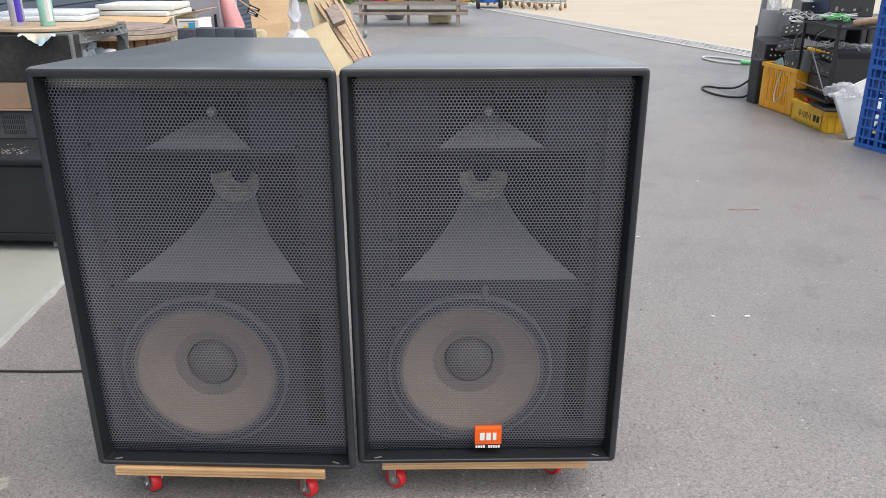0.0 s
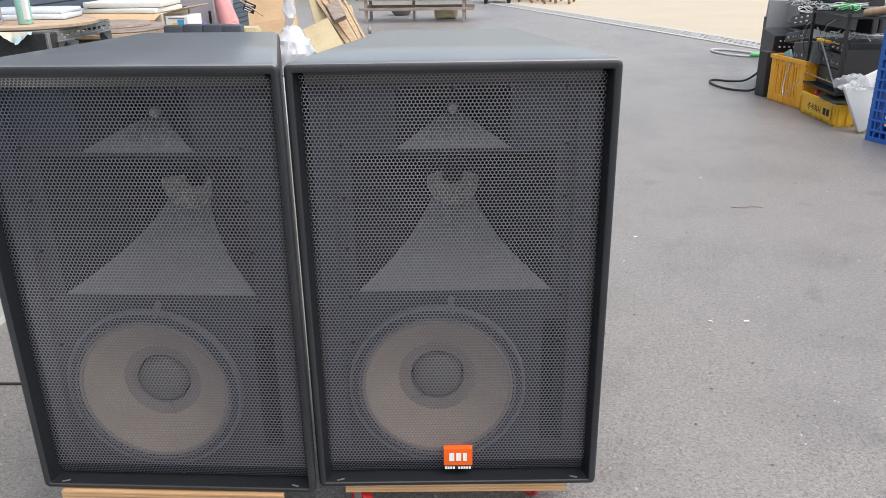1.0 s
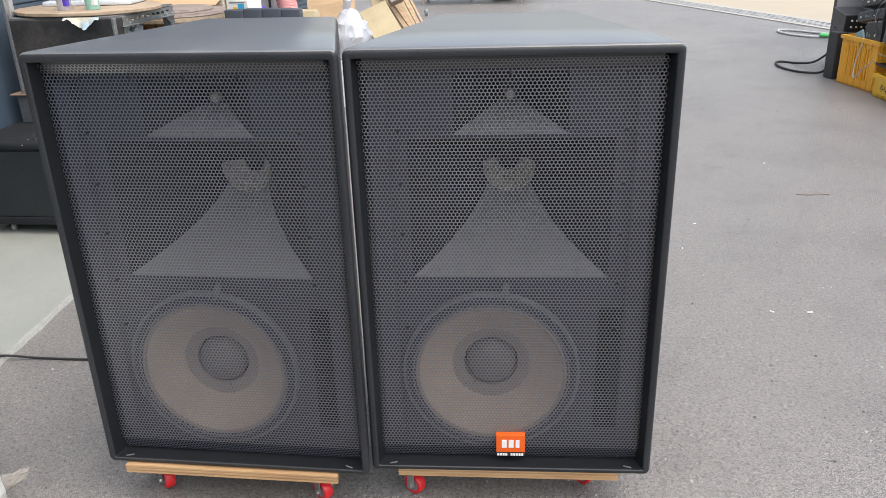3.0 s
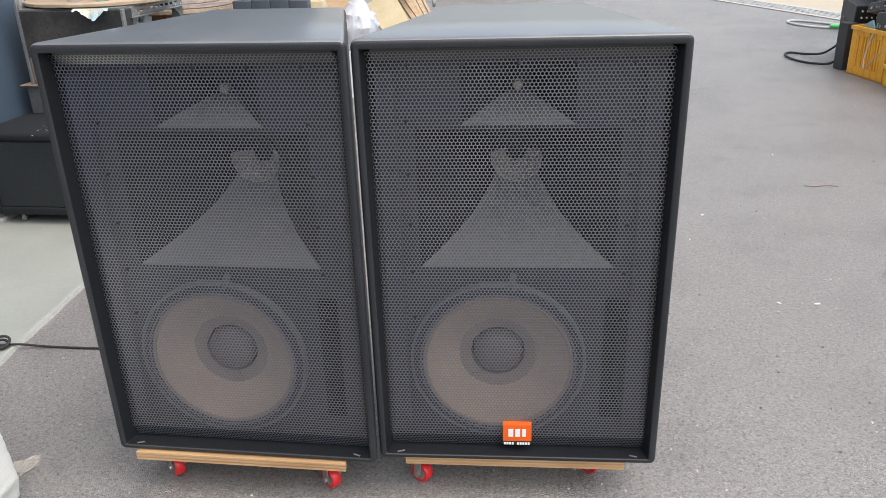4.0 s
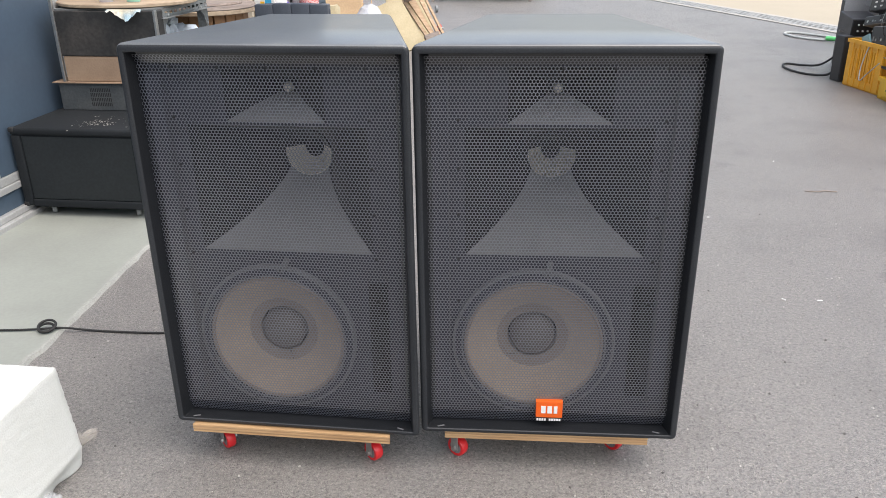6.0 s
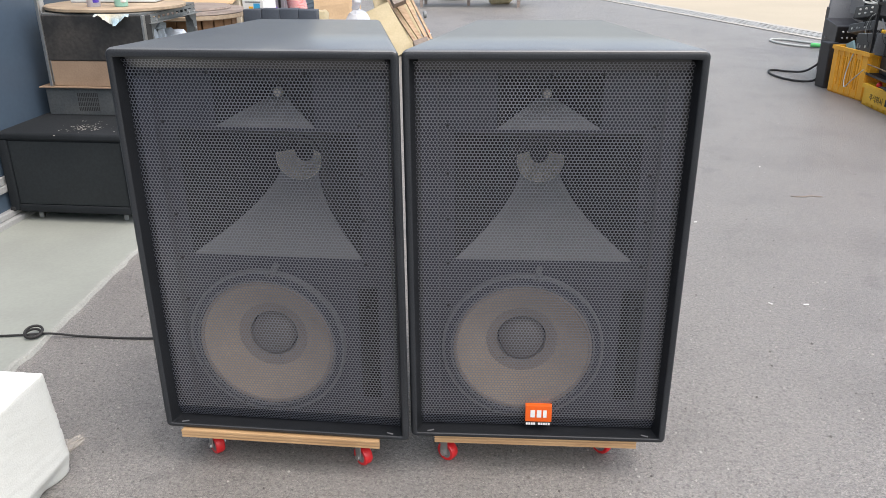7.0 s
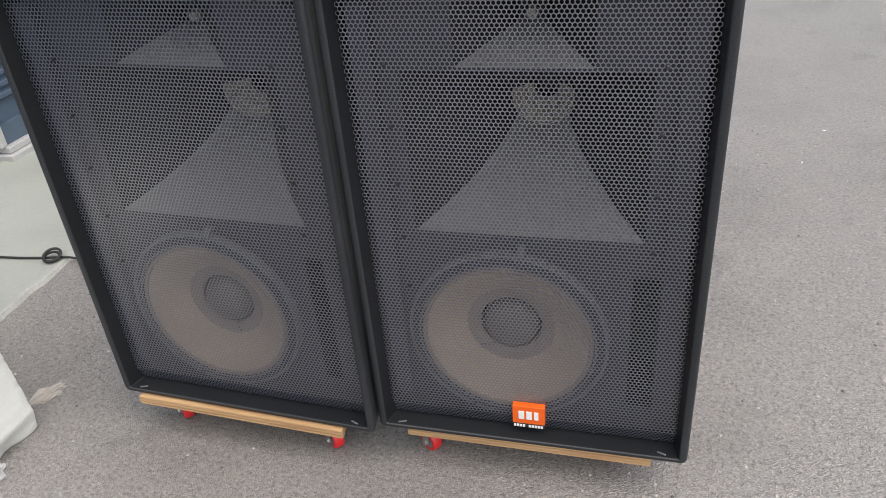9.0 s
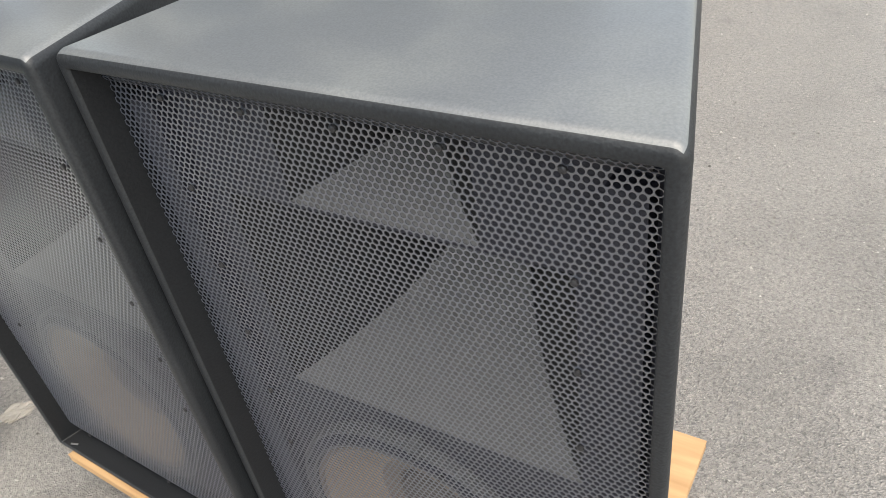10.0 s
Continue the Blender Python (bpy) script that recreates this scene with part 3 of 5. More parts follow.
def loudspeaker(m, label, badge, lead, clamp_lean):
    sp = thing("loudspeaker", m, label, "loudspeaker", "pair of loudspeakers")
    shell = part("cabinet", cabinet_mesh(), PAINT, sp, "black textured wooden cabinet, dusty top and bevel in a lit tone", smooth=True)
    shell.data.materials.append(DUSTY_LIT)
    # Up-facing top and bevel faces are coloured lighter: dust, and light on the edge.
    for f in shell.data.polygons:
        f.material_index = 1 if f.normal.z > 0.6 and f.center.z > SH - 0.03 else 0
    part("recess_lining", lining_mesh(), LINING, sp, "black painted recess round the grille", smooth=True)
    mid = horn_rings(MU, MZ, 0.212, 0.1570, 0.062, 0.062, MOUTH, 1.5, 1.1, drop=-0.028, throat=0.97)
    tweet = horn_rings(TU, TZ, 0.1165, 0.0635, 0.024, 0.0180, 0.116, 1.45, 1.6)
    px0, px1, pz0, pz1 = 0.195, 0.2465, 0.085, 0.398
    port = round_rect(px0, px1, pz0, pz1, 0.005, BAF, 3)
    part("baffle", baffle_mesh([mid[0], tweet[0], port, circle(WU, WZ, WR, BAF)]), INNER, sp, "black front baffle")
    grille = new("grille", GRILLE_MESH)
    grille.parent = sp
    tagged(grille, "perforated black steel grille")
    big = horn(sp, "midrange_horn", mid, "black flared midrange horn", "lower flare, its lit grey put in as colour", False)
    cz, cy = MZ + 0.028, BAF + MOUTH
    at = pose(MU, cy, cz, 90, 0, 0)
    inner = []
    for x, y, z in mid[-1]:
        d = math.hypot(x - MU, z - cz)
        inner.append((MU + (x - MU) / d * 0.061, y, cz + (z - cz) / d * 0.061))
    # Light on the plate's lower half is put in as brown; above stays black.
    plate = part("throat_plate", loft([mid[-1], inner]), HORN, big, "black plate round the driver, lit brown tone below")
    plate.data.materials.append(PLUG)
    for f in plate.data.polygons:
        f.material_index = 1 if f.center.z < cz - 0.02 else 0
    lit_ring = part("driver_ring", lathe([(0.0613, 0.001), (0.0605, 0.004), (0.0590, 0.004), (0.0575, -0.004), (0.0480, -0.020), (0.0468, -0.020), (0.0370, -0.038), (0.0358, -0.038), (0.0255, -0.054)], 90, m=at), PLUG, big, "black driver ring, lower part coloured lit brown", smooth=True)
    # Ring likewise: a lit brown coloured in below, horn black above.
    lit_ring.data.materials.append(HORN)
    for f in lit_ring.data.polygons:
        f.material_index = 0 if f.center.z - cz < 0.2 * math.hypot(f.center.x - MU, f.center.z - cz) else 1
    part("driver_throat", lathe([(0.0257, -0.0535), (0.024, -0.09), (0, -0.09)], 24, m=at), HORN, big, "dark driver throat")
    small = horn(sp, "tweeter_horn", tweet, "small black tweeter horn", "lower flare, its lit grey put in as colour")
    part("phase_plug", lathe([(0.0118, 0.0), (0.0116, 0.008), (0.009, 0.014), (0, 0.016)], 18, m=pose(TU, BAF + 0.1155, TZ - 0.004, 90, 0, 0)), PLUG, small, "round tweeter plug", smooth=True)
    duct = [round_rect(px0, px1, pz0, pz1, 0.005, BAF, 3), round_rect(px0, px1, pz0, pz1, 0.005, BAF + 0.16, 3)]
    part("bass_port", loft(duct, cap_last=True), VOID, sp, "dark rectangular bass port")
    at = pose(WU, WY, WZ, 90, 0, 0)
    woofer = part("woofer", lathe([(0.172, -0.004), (0.1735, -0.001), (0.177, 0.0), (0.188, -0.001), (0.1965, -0.008), (0.199, -0.012), (0.199, -0.0235), (0.172, -0.0235)], 56, m=at, close=True), INNER, sp,
                  "black woofer frame ring", smooth=True)
    part("frame_rim", lathe([(0.194, -0.0065), (0.1955, -0.0035), (0.1985, -0.0035), (0.2005, -0.007), (0.2005, -0.0225)], 64, m=at), RIM, woofer, "worn outer rim", smooth=True)
    part("inner_rim", lathe([(0.1745, -0.0015), (0.1755, 0.0015), (0.178, 0.0015), (0.179, -0.001)], 64, m=at), RIM, woofer, "worn inner rim", smooth=True)
    surround = [(0.1725, -0.003)] + [(0.1675 + 0.0038 * math.cos(radians(a)), -0.004 + 0.003 * math.sin(radians(a))) for a in range(0, 181, 30)] + [(0.1632, -0.006)]
    part("surround", lathe(surround, 56, m=at), CONE_DARK, woofer, "dark foam surround", smooth=True)
    ridges = []
    for k in range(25):
        f = k / 24
        ridges.append((0.1645 - 0.0745 * f, -0.005 - 0.050 * f ** 0.9 + (0.0008 if k % 2 else 0)))
    part("cone", lathe(ridges, 56, m=at), CONE, woofer, "brown-grey paper cone", smooth=True)
    part("inner_cone", lathe([(0.0905, -0.0545), (0.086, -0.0535), (0.074, -0.058), (0.0635, -0.0625), (0.0615, -0.088)], 48, m=at), CONE_DARK, woofer, "darker doped inner cone", smooth=True)
    part("dust_cap", lathe([(0.0575, -0.088), (0.0572, -0.072), (0.0545, -0.059), (0.047, -0.047), (0.034, -0.0385), (0.018, -0.034), (0, -0.0325)], 40, m=at), CAP, woofer, "charcoal domed dust cap", smooth=True)
    wire = [(WU + r * math.sin(a), WY + h, WZ - r * math.cos(a)) for r, h, a in ((0.060, 0.066, lead), (0.070, 0.057, lead * 1.2), (0.082, 0.0535, lead * 1.5), (0.090, 0.0535, lead * 1.45))]
    part("lead_wire", tube(wire, 0.0016, 6), CAP, woofer, "dark voice coil lead", smooth=True)
    bm = box(-0.0065, 0.0065, -0.006, 0.006, -0.020, 0.020, 0.002)
    box(-0.010, 0.010, -0.008, 0.004, -0.020, -0.006, 0.003, bm=bm)
    clamp = part("clamp", bm, RIM, sp, "black woofer clamp", m=pose(-0.010, BAF - 0.014, 0.441, 0, clamp_lean, 0))
    part("clamp_bolt", lathe([(0.005, 0), (0.005, 0.004), (0.003, 0.006), (0, 0.006)], 10, m=pose(0, -0.008, -0.013, 90, 0, 0)), SCREW, clamp)
    for k in range(8):
        a = radians(22.5 + 45 * k)
        part("bolt", lathe([(0.006, 0), (0.006, 0.004), (0.004, 0.006), (0, 0.006)], 10, m=pose(WU + 0.186 * math.cos(a), WY + 0.001, WZ + 0.186 * math.sin(a), 90, 0, 0)), SCREW, woofer)
    spots = [(u, 0.0225, 0.0403) for u in (-0.253, -0.1325, 0, 0.1325, 0.253)] + [(k * 0.11, 0.920, 0.0315) for k in (-2, -1, 0, 1, 2)] + [(s * 0.226, z, 0.0315) for s in (-1, 1) for z in (0.808, 0.697, 0.586, 0.475, 0.364)]
    for u, z, y in spots:
        part("screw", lathe([(0.0042, 0), (0.0038, 0.002), (0.002, 0.0028), (0, 0.0028)], 8, m=pose(u, y, z, 90, 0, 0)), SCREW, sp)
    part("side_rail", box(0.2495, 0.285, 0.0385, BAF - 0.001, 0.075, 0.905), INNER, sp)
    part("side_rail", box(-0.285, -0.2495, 0.0385, BAF - 0.001, 0.075, 0.905), INNER, sp)
    for (za, ya), (zb, yb), mat in (((0.0160, 0.0475), (0.049, 0.0365), HORN), ((0.9275, 0.0365), (0.9530, 0.0215), GASKET)):
        bm = bmesh.new()
        loft([[(x, y, z) for z, y in ((za, ya), (zb, yb), (zb, yb + 0.004), (za, ya + 0.004))] for x in (-0.288, 0.288)], True, True, bm)
        part("backing_strip", bm, mat, sp, "satin black strip behind the bent grille edge")
    # corner staples at the foot of the recess
    for s in (-1, 1):
        part("corner_bracket", box(-0.009, 0.009, -0.002, 0.002, 0.0, 0.002, 0.0006), RIM, sp, "small scuffed steel corner clip", m=pose(s * 0.272, 0.0105, LIP_FOOT + 0.0006, 0, 0, -s * 20))
    if badge:
        tilt = pose(0.003, 0.0195, 0.0665, 0, 0, 0)
        b = part("badge", box(-0.0335, 0.0335, 0.0, 0.014, -0.0235, 0.0235, 0.0012), ORANGE, sp, "orange rectangular maker's badge", m=tilt)
        for x0, x1 in ((-0.0205, -0.009), (-0.0045, 0.007), (0.0115, 0.0205)):
            part("mark_bar", box(x0, x1, -0.0012, 0.0, -0.010, 0.011), WHITE, b)
        part("nameplate", box(-0.033, 0.033, 0.001, 0.006, -0.0345, -0.0250, 0.0008), RUBBER, sp, m=tilt)
        for k in range(10):
            if k != 4:
                part("text_bar", box(-0.031 + 0.0062 * k, -0.0262 + 0.0062 * k, -0.0004, 0.001, -0.0328, -0.0268), WHITE, sp, m=tilt)
    return sp


GRILLE_MESH = grille_mesh()
BASE_A, BASE_B = 0.1184, 0.1154                      # heights of the two dollies
loudspeaker(pose(-0.3570, 1.8704, BASE_A, 0, 0, 0.1), "black loudspeaker with perforated grille, no badge, on plywood dolly", False, 0.15, 32)
loudspeaker(pose(0.2882, 1.9157, BASE_B, 0, 0, 3.2), "black loudspeaker with perforated grille and orange badge, on dolly", True, -0.55, 8)


# ---- dollies under them ----
def caster(name_parent, x, y, yaw, top):
    c = part("caster", box(-0.03, 0.03, -0.025, 0.025, top - 0.003, top, 0.001), STEEL, name_parent, "zinc swivel caster with red wheel", m=pose(x, y, 0, 0, 0, yaw))
    bm = lathe([(0.0, top - 0.003), (0.02, top - 0.003), (0.023, top - 0.010), (0.02, top - 0.016), (0, top - 0.016)], 16)
    for s in (-1, 1):
        box(s * 0.0165 - 0.0012, s * 0.0165 + 0.0012, 0.006, 0.029, 0.024, top - 0.012, 0.001, bm=bm)
    box(-0.0165, 0.0165, -0.012, 0.02, top - 0.018, top - 0.0145, bm=bm)
    part("fork", bm, STEEL, c, "zinc plated fork")
    at = pose(0, 0.018, 0.0275, 0, 90, 0)
    part("tyre", lathe([(0.018, -0.0120), (0.025, -0.0120), (0.0275, -0.008), (0.0275, 0.008), (0.025, 0.0120), (0.018, 0.0120)], 28, m=at, close=True), RED, c, "red polyurethane tyre", smooth=True)
    part("hub", lathe([(0, -0.0115), (0.0185, -0.0115), (0.0185, 0.0115), (0, 0.0115)], 20, m=at), GREYPL, c, "grey wheel hub")
    part("axle_bolt", lathe([(0, -0.0225), (0.0075, -0.0225), (0.0075, -0.0175), (0.004, -0.0175), (0.004, 0.0175), (0.0075, 0.0175), (0.0075, 0.0225), (0, 0.0225)], 8, m=at), STEEL, c, "steel axle bolt")


def dolly(m, top, width, depth, label, yaws, left, right, cut, cut_right, inset=(0.045, 0.055)):
    d = thing("wheeled_dolly", m, label, "dolly", "pair of dollies")
    for k in range(5):
        z = top - 0.0205 + 0.0041 * k
        j = 0.0008 * (k % 2)
        bm = box(-width / 2 + j, width / 2 - j, j, depth - j, z, z + 0.0041 - 0.0001)
        for v in bm.verts:
            if v.co.y > depth / 2:
                v.co.x += cut if v.co.x < 0 else -cut_right
        part("ply", bm, PLYCORE if k % 2 else PLY, d)
    for (x, y), yaw in zip(((-width / 2 + inset[0], left), (width / 2 - inset[1], right), (-width / 2 + 0.05 + cut, depth - 0.06), (width / 2 - 0.05 - cut_right, depth - 0.06)), yaws):
        caster(d, x, y, yaw, top - 0.0206)
    return d


dolly(pose(-0.372, 1.861, 0, 0, 0, 0.2), BASE_A, 0.525, 0.46, "bare plywood dolly on red casters under a loudspeaker", (45, 50, 200, 120), 0.062, 0.053, 0.06, 0.08, (0.070, 0.045))
dolly(pose(0.283, 1.922, 0, 0, 0, 2.8), BASE_B, 0.515, 0.55, "bare plywood dolly on red casters beneath the badged loudspeaker", (55, 48, 150, 20), 0.05, 0.10, 0.11, 0.0)

# ---- beside the wall: case, amplifier, panel box, slotted stand, round boards ----
case = thing("flight_case", pose(-1.939, 3.58, 0.012), "black carpet-covered equipment case on small casters, dusty lid", "flight case")
part("body", box(-0.318, 0.326, 0.012, 0.66, 0.052, 0.436, 0.010), BLACKBOX, case, "black covered body")
part("lid", box(-0.324, 0.332, 0.0, 0.668, 0.404, 0.440, 0.012, 3), BLACKBOX, case, "black lid with chalky scuffs", smooth=True)
part("front_panel", box(-0.270, 0.284, 0.007, 0.0115, 0.088, 0.398, 0.002), SOOTPANEL, case, "smooth dark front panel, set back")
for x in (-0.300, 0.308):
    part("corner_post", box(x - 0.024, x + 0.024, 0.001, 0.03, 0.052, 0.403, 0.008, 3), BLACKBOX, case, "rounded covered corner", smooth=True)
for x in (-0.313, 0.321):
    for z in (0.060, 0.430):
        part("corner_cap", box(x - 0.014, x + 0.014, -0.003, 0.026, z - 0.012, z + 0.012, 0.006), RUBBER, case, "black plastic corner cap")
part("bottom_rail", box(-0.276, 0.290, 0.0, 0.0115, 0.048, 0.086, 0.006, 3), BLACKBOX, case, smooth=True)
for x in (-0.205, 0.235):
    for y in (0.055, 0.60):
        w = part("caster", box(x - 0.013, x + 0.013, y - 0.018, y + 0.018, 0.040, 0.053, 0.003), STEEL, case, "small grey caster")
        part("wheel", lathe([(0, -0.01), (0.021, -0.01), (0.0235, -0.006), (0.0235, 0.006), (0.021, 0.01), (0, 0.01)], 18, m=pose(x, y, 0.0235, 0, 90, 25)), GREYPL, w, "grey rubber wheel", smooth=True)
rnd = random.Random(8)
bm = bmesh.new()
for k in range(110):
    x, y, r = rnd.gauss(0.05, 0.06), rnd.gauss(0.13, 0.05), rnd.uniform(0.0008, 0.0042)
    vs = [bm.verts.new((x + r * rnd.uniform(0.6, 1.4) * math.cos(a), y + r * rnd.uniform(0.8, 2.2) * math.sin(a), 0.4405 + 0.0002 * (k % 7))) for a in (0, 1.1, 2.3, 3.4, 4.7)]
    bm.faces.new(vs)
tagged(part("plaster_flakes", bm, SCRAP, case, "pale plaster flakes on the lid"), kind="stuff")

amp = thing("amplifier", pose(-2.216, 3.97, 0.4525), "dusty grey steel amplifier case with slot vents, on black case", "amplifier")
part("chassis", box(0, 0.56, 0, 0.3, 0, 0.139, 0.003), METALBOX, amp)
part("top_sheet", box(-0.022, 0.57, -0.018, 0.31, 0.140, 0.145), BROWN, amp, "thin brown sheet lying on top")
bm = bmesh.new()
for row in range(4):
    for k in range(12):
        x = 0.165 + 0.0095 * k
        z = 0.022 + 0.024 * row
        box(x, x + 0.005, -0.001, 0.002, z, z + 0.019, bm=bm)
tagged(part("vent_slots", bm, RUBBER, amp, "rows of dark vent slots"), kind="stuff")

panel = thing("wooden_box", pose(-2.163, 3.975, 0.5985), "box with sooty black upper front and bare brown lower board", "box")
part("lower_board", box(0, 0.505, 0.0, 0.03, 0.0, 0.125, 0.003), BROWN, panel, "bare brown fibreboard strip")
part("upper_board", box(-0.012, 0.51, -0.004, 0.03, 0.127, 0.345, 0.004), SOOT, panel, "sooty black board")
part("body", box(0.0, 0.505, 0.031, 0.11, 0.0, 0.340, 0.004), SOOT, panel)
part("corner_strip", box(-0.020, -0.004, -0.012, 0.004, 0.0, 0.46, 0.002), STEEL, panel, "bare aluminium angle standing at the corner")
part("edge_strip", box(0.508, 0.52, -0.004, 0.02, 0.02, 0.346, 0.002), STEEL, panel, "worn metal edge strip")


def slotted_bar(parent, a, b, width=0.036, side=(0, 0, 1)):
    """A steel angle with a row of slots, built as short webs round each slot."""
    a, b = Vector(a), Vector(b)
    d = (b - a).normalized()
    s = Vector(side).normalized()
    nrm = d.cross(s)
    bm = bmesh.new()
    n = max(1, int((b - a).length / 0.05))
    step = (b - a).length / n

    def quad(u0, u1, v0, v1):
        pts = [a + d * u + s * v for u, v in ((u0, v0), (u1, v0), (u1, v1), (u0, v1))]
        top = [bm.verts.new(p) for p in pts]
        low = [bm.verts.new(p + nrm * 0.003) for p in pts]
        bm.faces.new(top)
        bm.faces.new(low[::-1])
        for i in range(4):
            bm.faces.new((top[i], low[i], low[(i + 1) % 4], top[(i + 1) % 4]))
    quad(0, n * step, 0, width * 0.33)
    quad(0, n * step, width * 0.66, width)
    for k in range(n):
        quad(k * step, k * step + step * 0.4, width * 0.33, width * 0.66)
    pts = [a + nrm * 0.003, b + nrm * 0.003]
    w = [bm.verts.new(p) for p in (pts[0], pts[1], pts[1] + nrm * width, pts[0] + nrm * width)]
    bm.faces.new(w)
    return part("slotted_bar", bm, ANGLE, parent)


stand = thing("slotted_angle_stand", pose(0, 0, 0.012), "grey slotted steel angle stand carrying a round board", "stand")
for x, y in ((-1.675, 4.06), (-1.675, 4.62), (-2.16, 4.62)):
    slotted_bar(stand, (x, y, 0), (x, y, 0.925), 0.04, (0, 1, 0))
slotted_bar(stand, (-1.675, 4.06, 0.885), (-1.675, 4.66, 0.885), 0.04)
slotted_bar(stand, (-2.2, 4.64, 0.885), (-1.675, 4.64, 0.885), 0.04)


def gusset(parent, y, side):
    """A bent triangular corner plate with bolt heads, between a post and the top bar."""
    bm = bmesh.new()
    ring = [(y, 0.905), (y + side * 0.115, 0.905), (y + side * 0.105, 0.880), (y + side * 0.05, 0.845), (y + side * 0.032, 0.79), (y, 0.775)]
    loft([[(x, a, b) for a, b in ring] for x in (-1.6725, -1.6695)], True, True, bm)
    plate = part("gusset", bm, ANGLE, parent, "triangular corner plate")
    for a, b in ((0.02, 0.89), (0.09, 0.892), (0.02, 0.80)):
        part("bolt", lathe([(0.008, 0), (0.008, 0.004), (0.004, 0.006), (0, 0.006)], 8, m=pose(-1.669, y + side * a, b, 0, 90, 0)), STEEL, plate)


gusset(stand, 4.075, 1)
gusset(stand, 4.655, -1)
part("top_plate", box(-2.2, -1.675, 4.0, 4.66, 0.927, 0.936), ANGLE, stand)

solid("round_board", crumple(lathe([(0, 0), (0.344, 0), (0.35, 0.004), (0.35, 0.016), (0.344, 0.02), (0, 0.02)], 64), 0.0015, 9), BOARD, pose(-1.955, 4.325, 0.951, 0, 0.6, 30), "round unfinished plywood board on a slotted stand", "board", smooth=True)

# paper under the board's edge
bm = bmesh.new()
g = [[bm.verts.new((-1.875 + 0.0125 * i, 3.952 - 0.004 * j - 0.010 * math.sin(1.7 * i) * j / 5, 0.953 - 0.0075 * j * (0.25 + max(0.0, 1 - abs(i - 8) / 5.5) * 1.25 + 0.12 * math.sin(2.3 * i)))) for i in range(15)] for j in range(6)]
for a, b in zip(g, g[1:]):
    for i in range(14):
        bm.faces.new((a[i], a[i + 1], b[i + 1], b[i]))
solid("paper_bag", bm, material("printed_paper", (0.62, 0.56, 0.42), 0.7, second=(0.12, 0.45, 0.72), scale=9, amount=0.6, bump=0.05), pose(0, 0, 0), "creased blue and cream printed paper under a round board", "paper", smooth=True)


def spray_can(x, y, z, body, ring, label):
    c = thing("spray_can", pose(x, y, z), label, "can")
    part("body", lathe([(0, 0), (0.031, 0), (0.033, 0.003), (0.033, 0.17), (0.031, 0.174), (0.024, 0.186), (0, 0.187)], 28), body, c, smooth=True)
    part("cap", lathe([(0.024, 0.186), (0.024, 0.222), (0.021, 0.228), (0, 0.228)], 24), WHITE, c, "white plastic cap", smooth=True)
    part("label_stripe", box(0.012, 0.0335, -0.031, -0.006, 0.02, 0.15, 0.003), ring, c, "printed stripe")


spray_can(-1.965, 4.12, 0.972, LILAC, PURPLE, "silver spray can with purple stripe on the round board")
spray_can(-1.83, 4.14, 0.972, MINT, WHITE, "mint green spray can with white cap on the round board")


def slab(name, x, y, z, w, d, h, yaw, mat, label, category, bevel=0.008, rough=0.003, tilt=0):
    bm = box(-w / 2, w / 2, -d / 2, d / 2, 0, h, bevel)
    bmesh.ops.subdivide_edges(bm, edges=[e for e in bm.edges if e.calc_length() > 0.12], cuts=3, use_grid_fill=True)
    crumple(bm, rough, 11, x)
    return solid(name, bm, mat, pose(x, y, z, tilt, 0, yaw), label, category, smooth=True)


slab("foam_sheet", -2.0, 4.47, 0.972, 0.45, 0.26, 0.026, 8, WRAP, "white polystyrene sheet on a round board", "foam sheet")
slab("foam_sheet", -1.99, 4.48, 0.999, 0.42, 0.24, 0.022, 3, WRAP, "second white polystyrene sheet stacked on another", "foam sheet")
solid("plastic_bundle", crumple(crinkled(0.19, 0.15, 0.17, 4.0), 0.012, 22), WRAP, pose(-1.83, 4.42, 0.6985), "crumpled white plastic wrapping under the stand", "wrapping", smooth=True)
solid("shelf_board", box(-2.2, -1.68, 4.1, 4.66, 0.68, 0.697, 0.002), BOARD, pose(0, 0, 0), "plain board shelf in the slotted stand", "shelf")

# wooden drum with round boards on top
drum = thing("cable_drum", pose(-1.86, 5.06, 0.0), "wooden cable drum with slatted core and round flanges", "cable drum")
part("flange", lathe([(0, 0.04), (0.33, 0.04), (0.33, 0.065), (0, 0.065)], 40), BOARD, drum, m=pose(0, 0, -0.028))
part("flange", lathe([(0, 0.83), (0.31, 0.83), (0.313, 0.834), (0.313, 0.852), (0.31, 0.856), (0, 0.856)], 48), BOARD, drum)
for k in range(22):
    part("slat", box(0.235, 0.255, -0.032, 0.032, 0.036, 0.83, 0.003), PLYDARK, drum, m=pose(0, 0, 0, 0, 0, k * 360 / 22))
solid("round_board", lathe([(0, 0), (0.29, 0), (0.294, 0.004), (0.29, 0.02), (0, 0.02)], 48), OLDWOOD, pose(-1.84, 5.05, 0.857, 0, 0, 70), "smaller round wooden board lying on a drum", "board", smooth=True)
solid("round_board", lathe([(0, 0), (0.24, 0), (0.243, 0.003), (0.24, 0.014), (0, 0.014)], 48), OLDWOOD, pose(-1.87, 5.05, 0.878, 0, 0, 10), "grey weathered round board on top of a drum", "board", smooth=True)

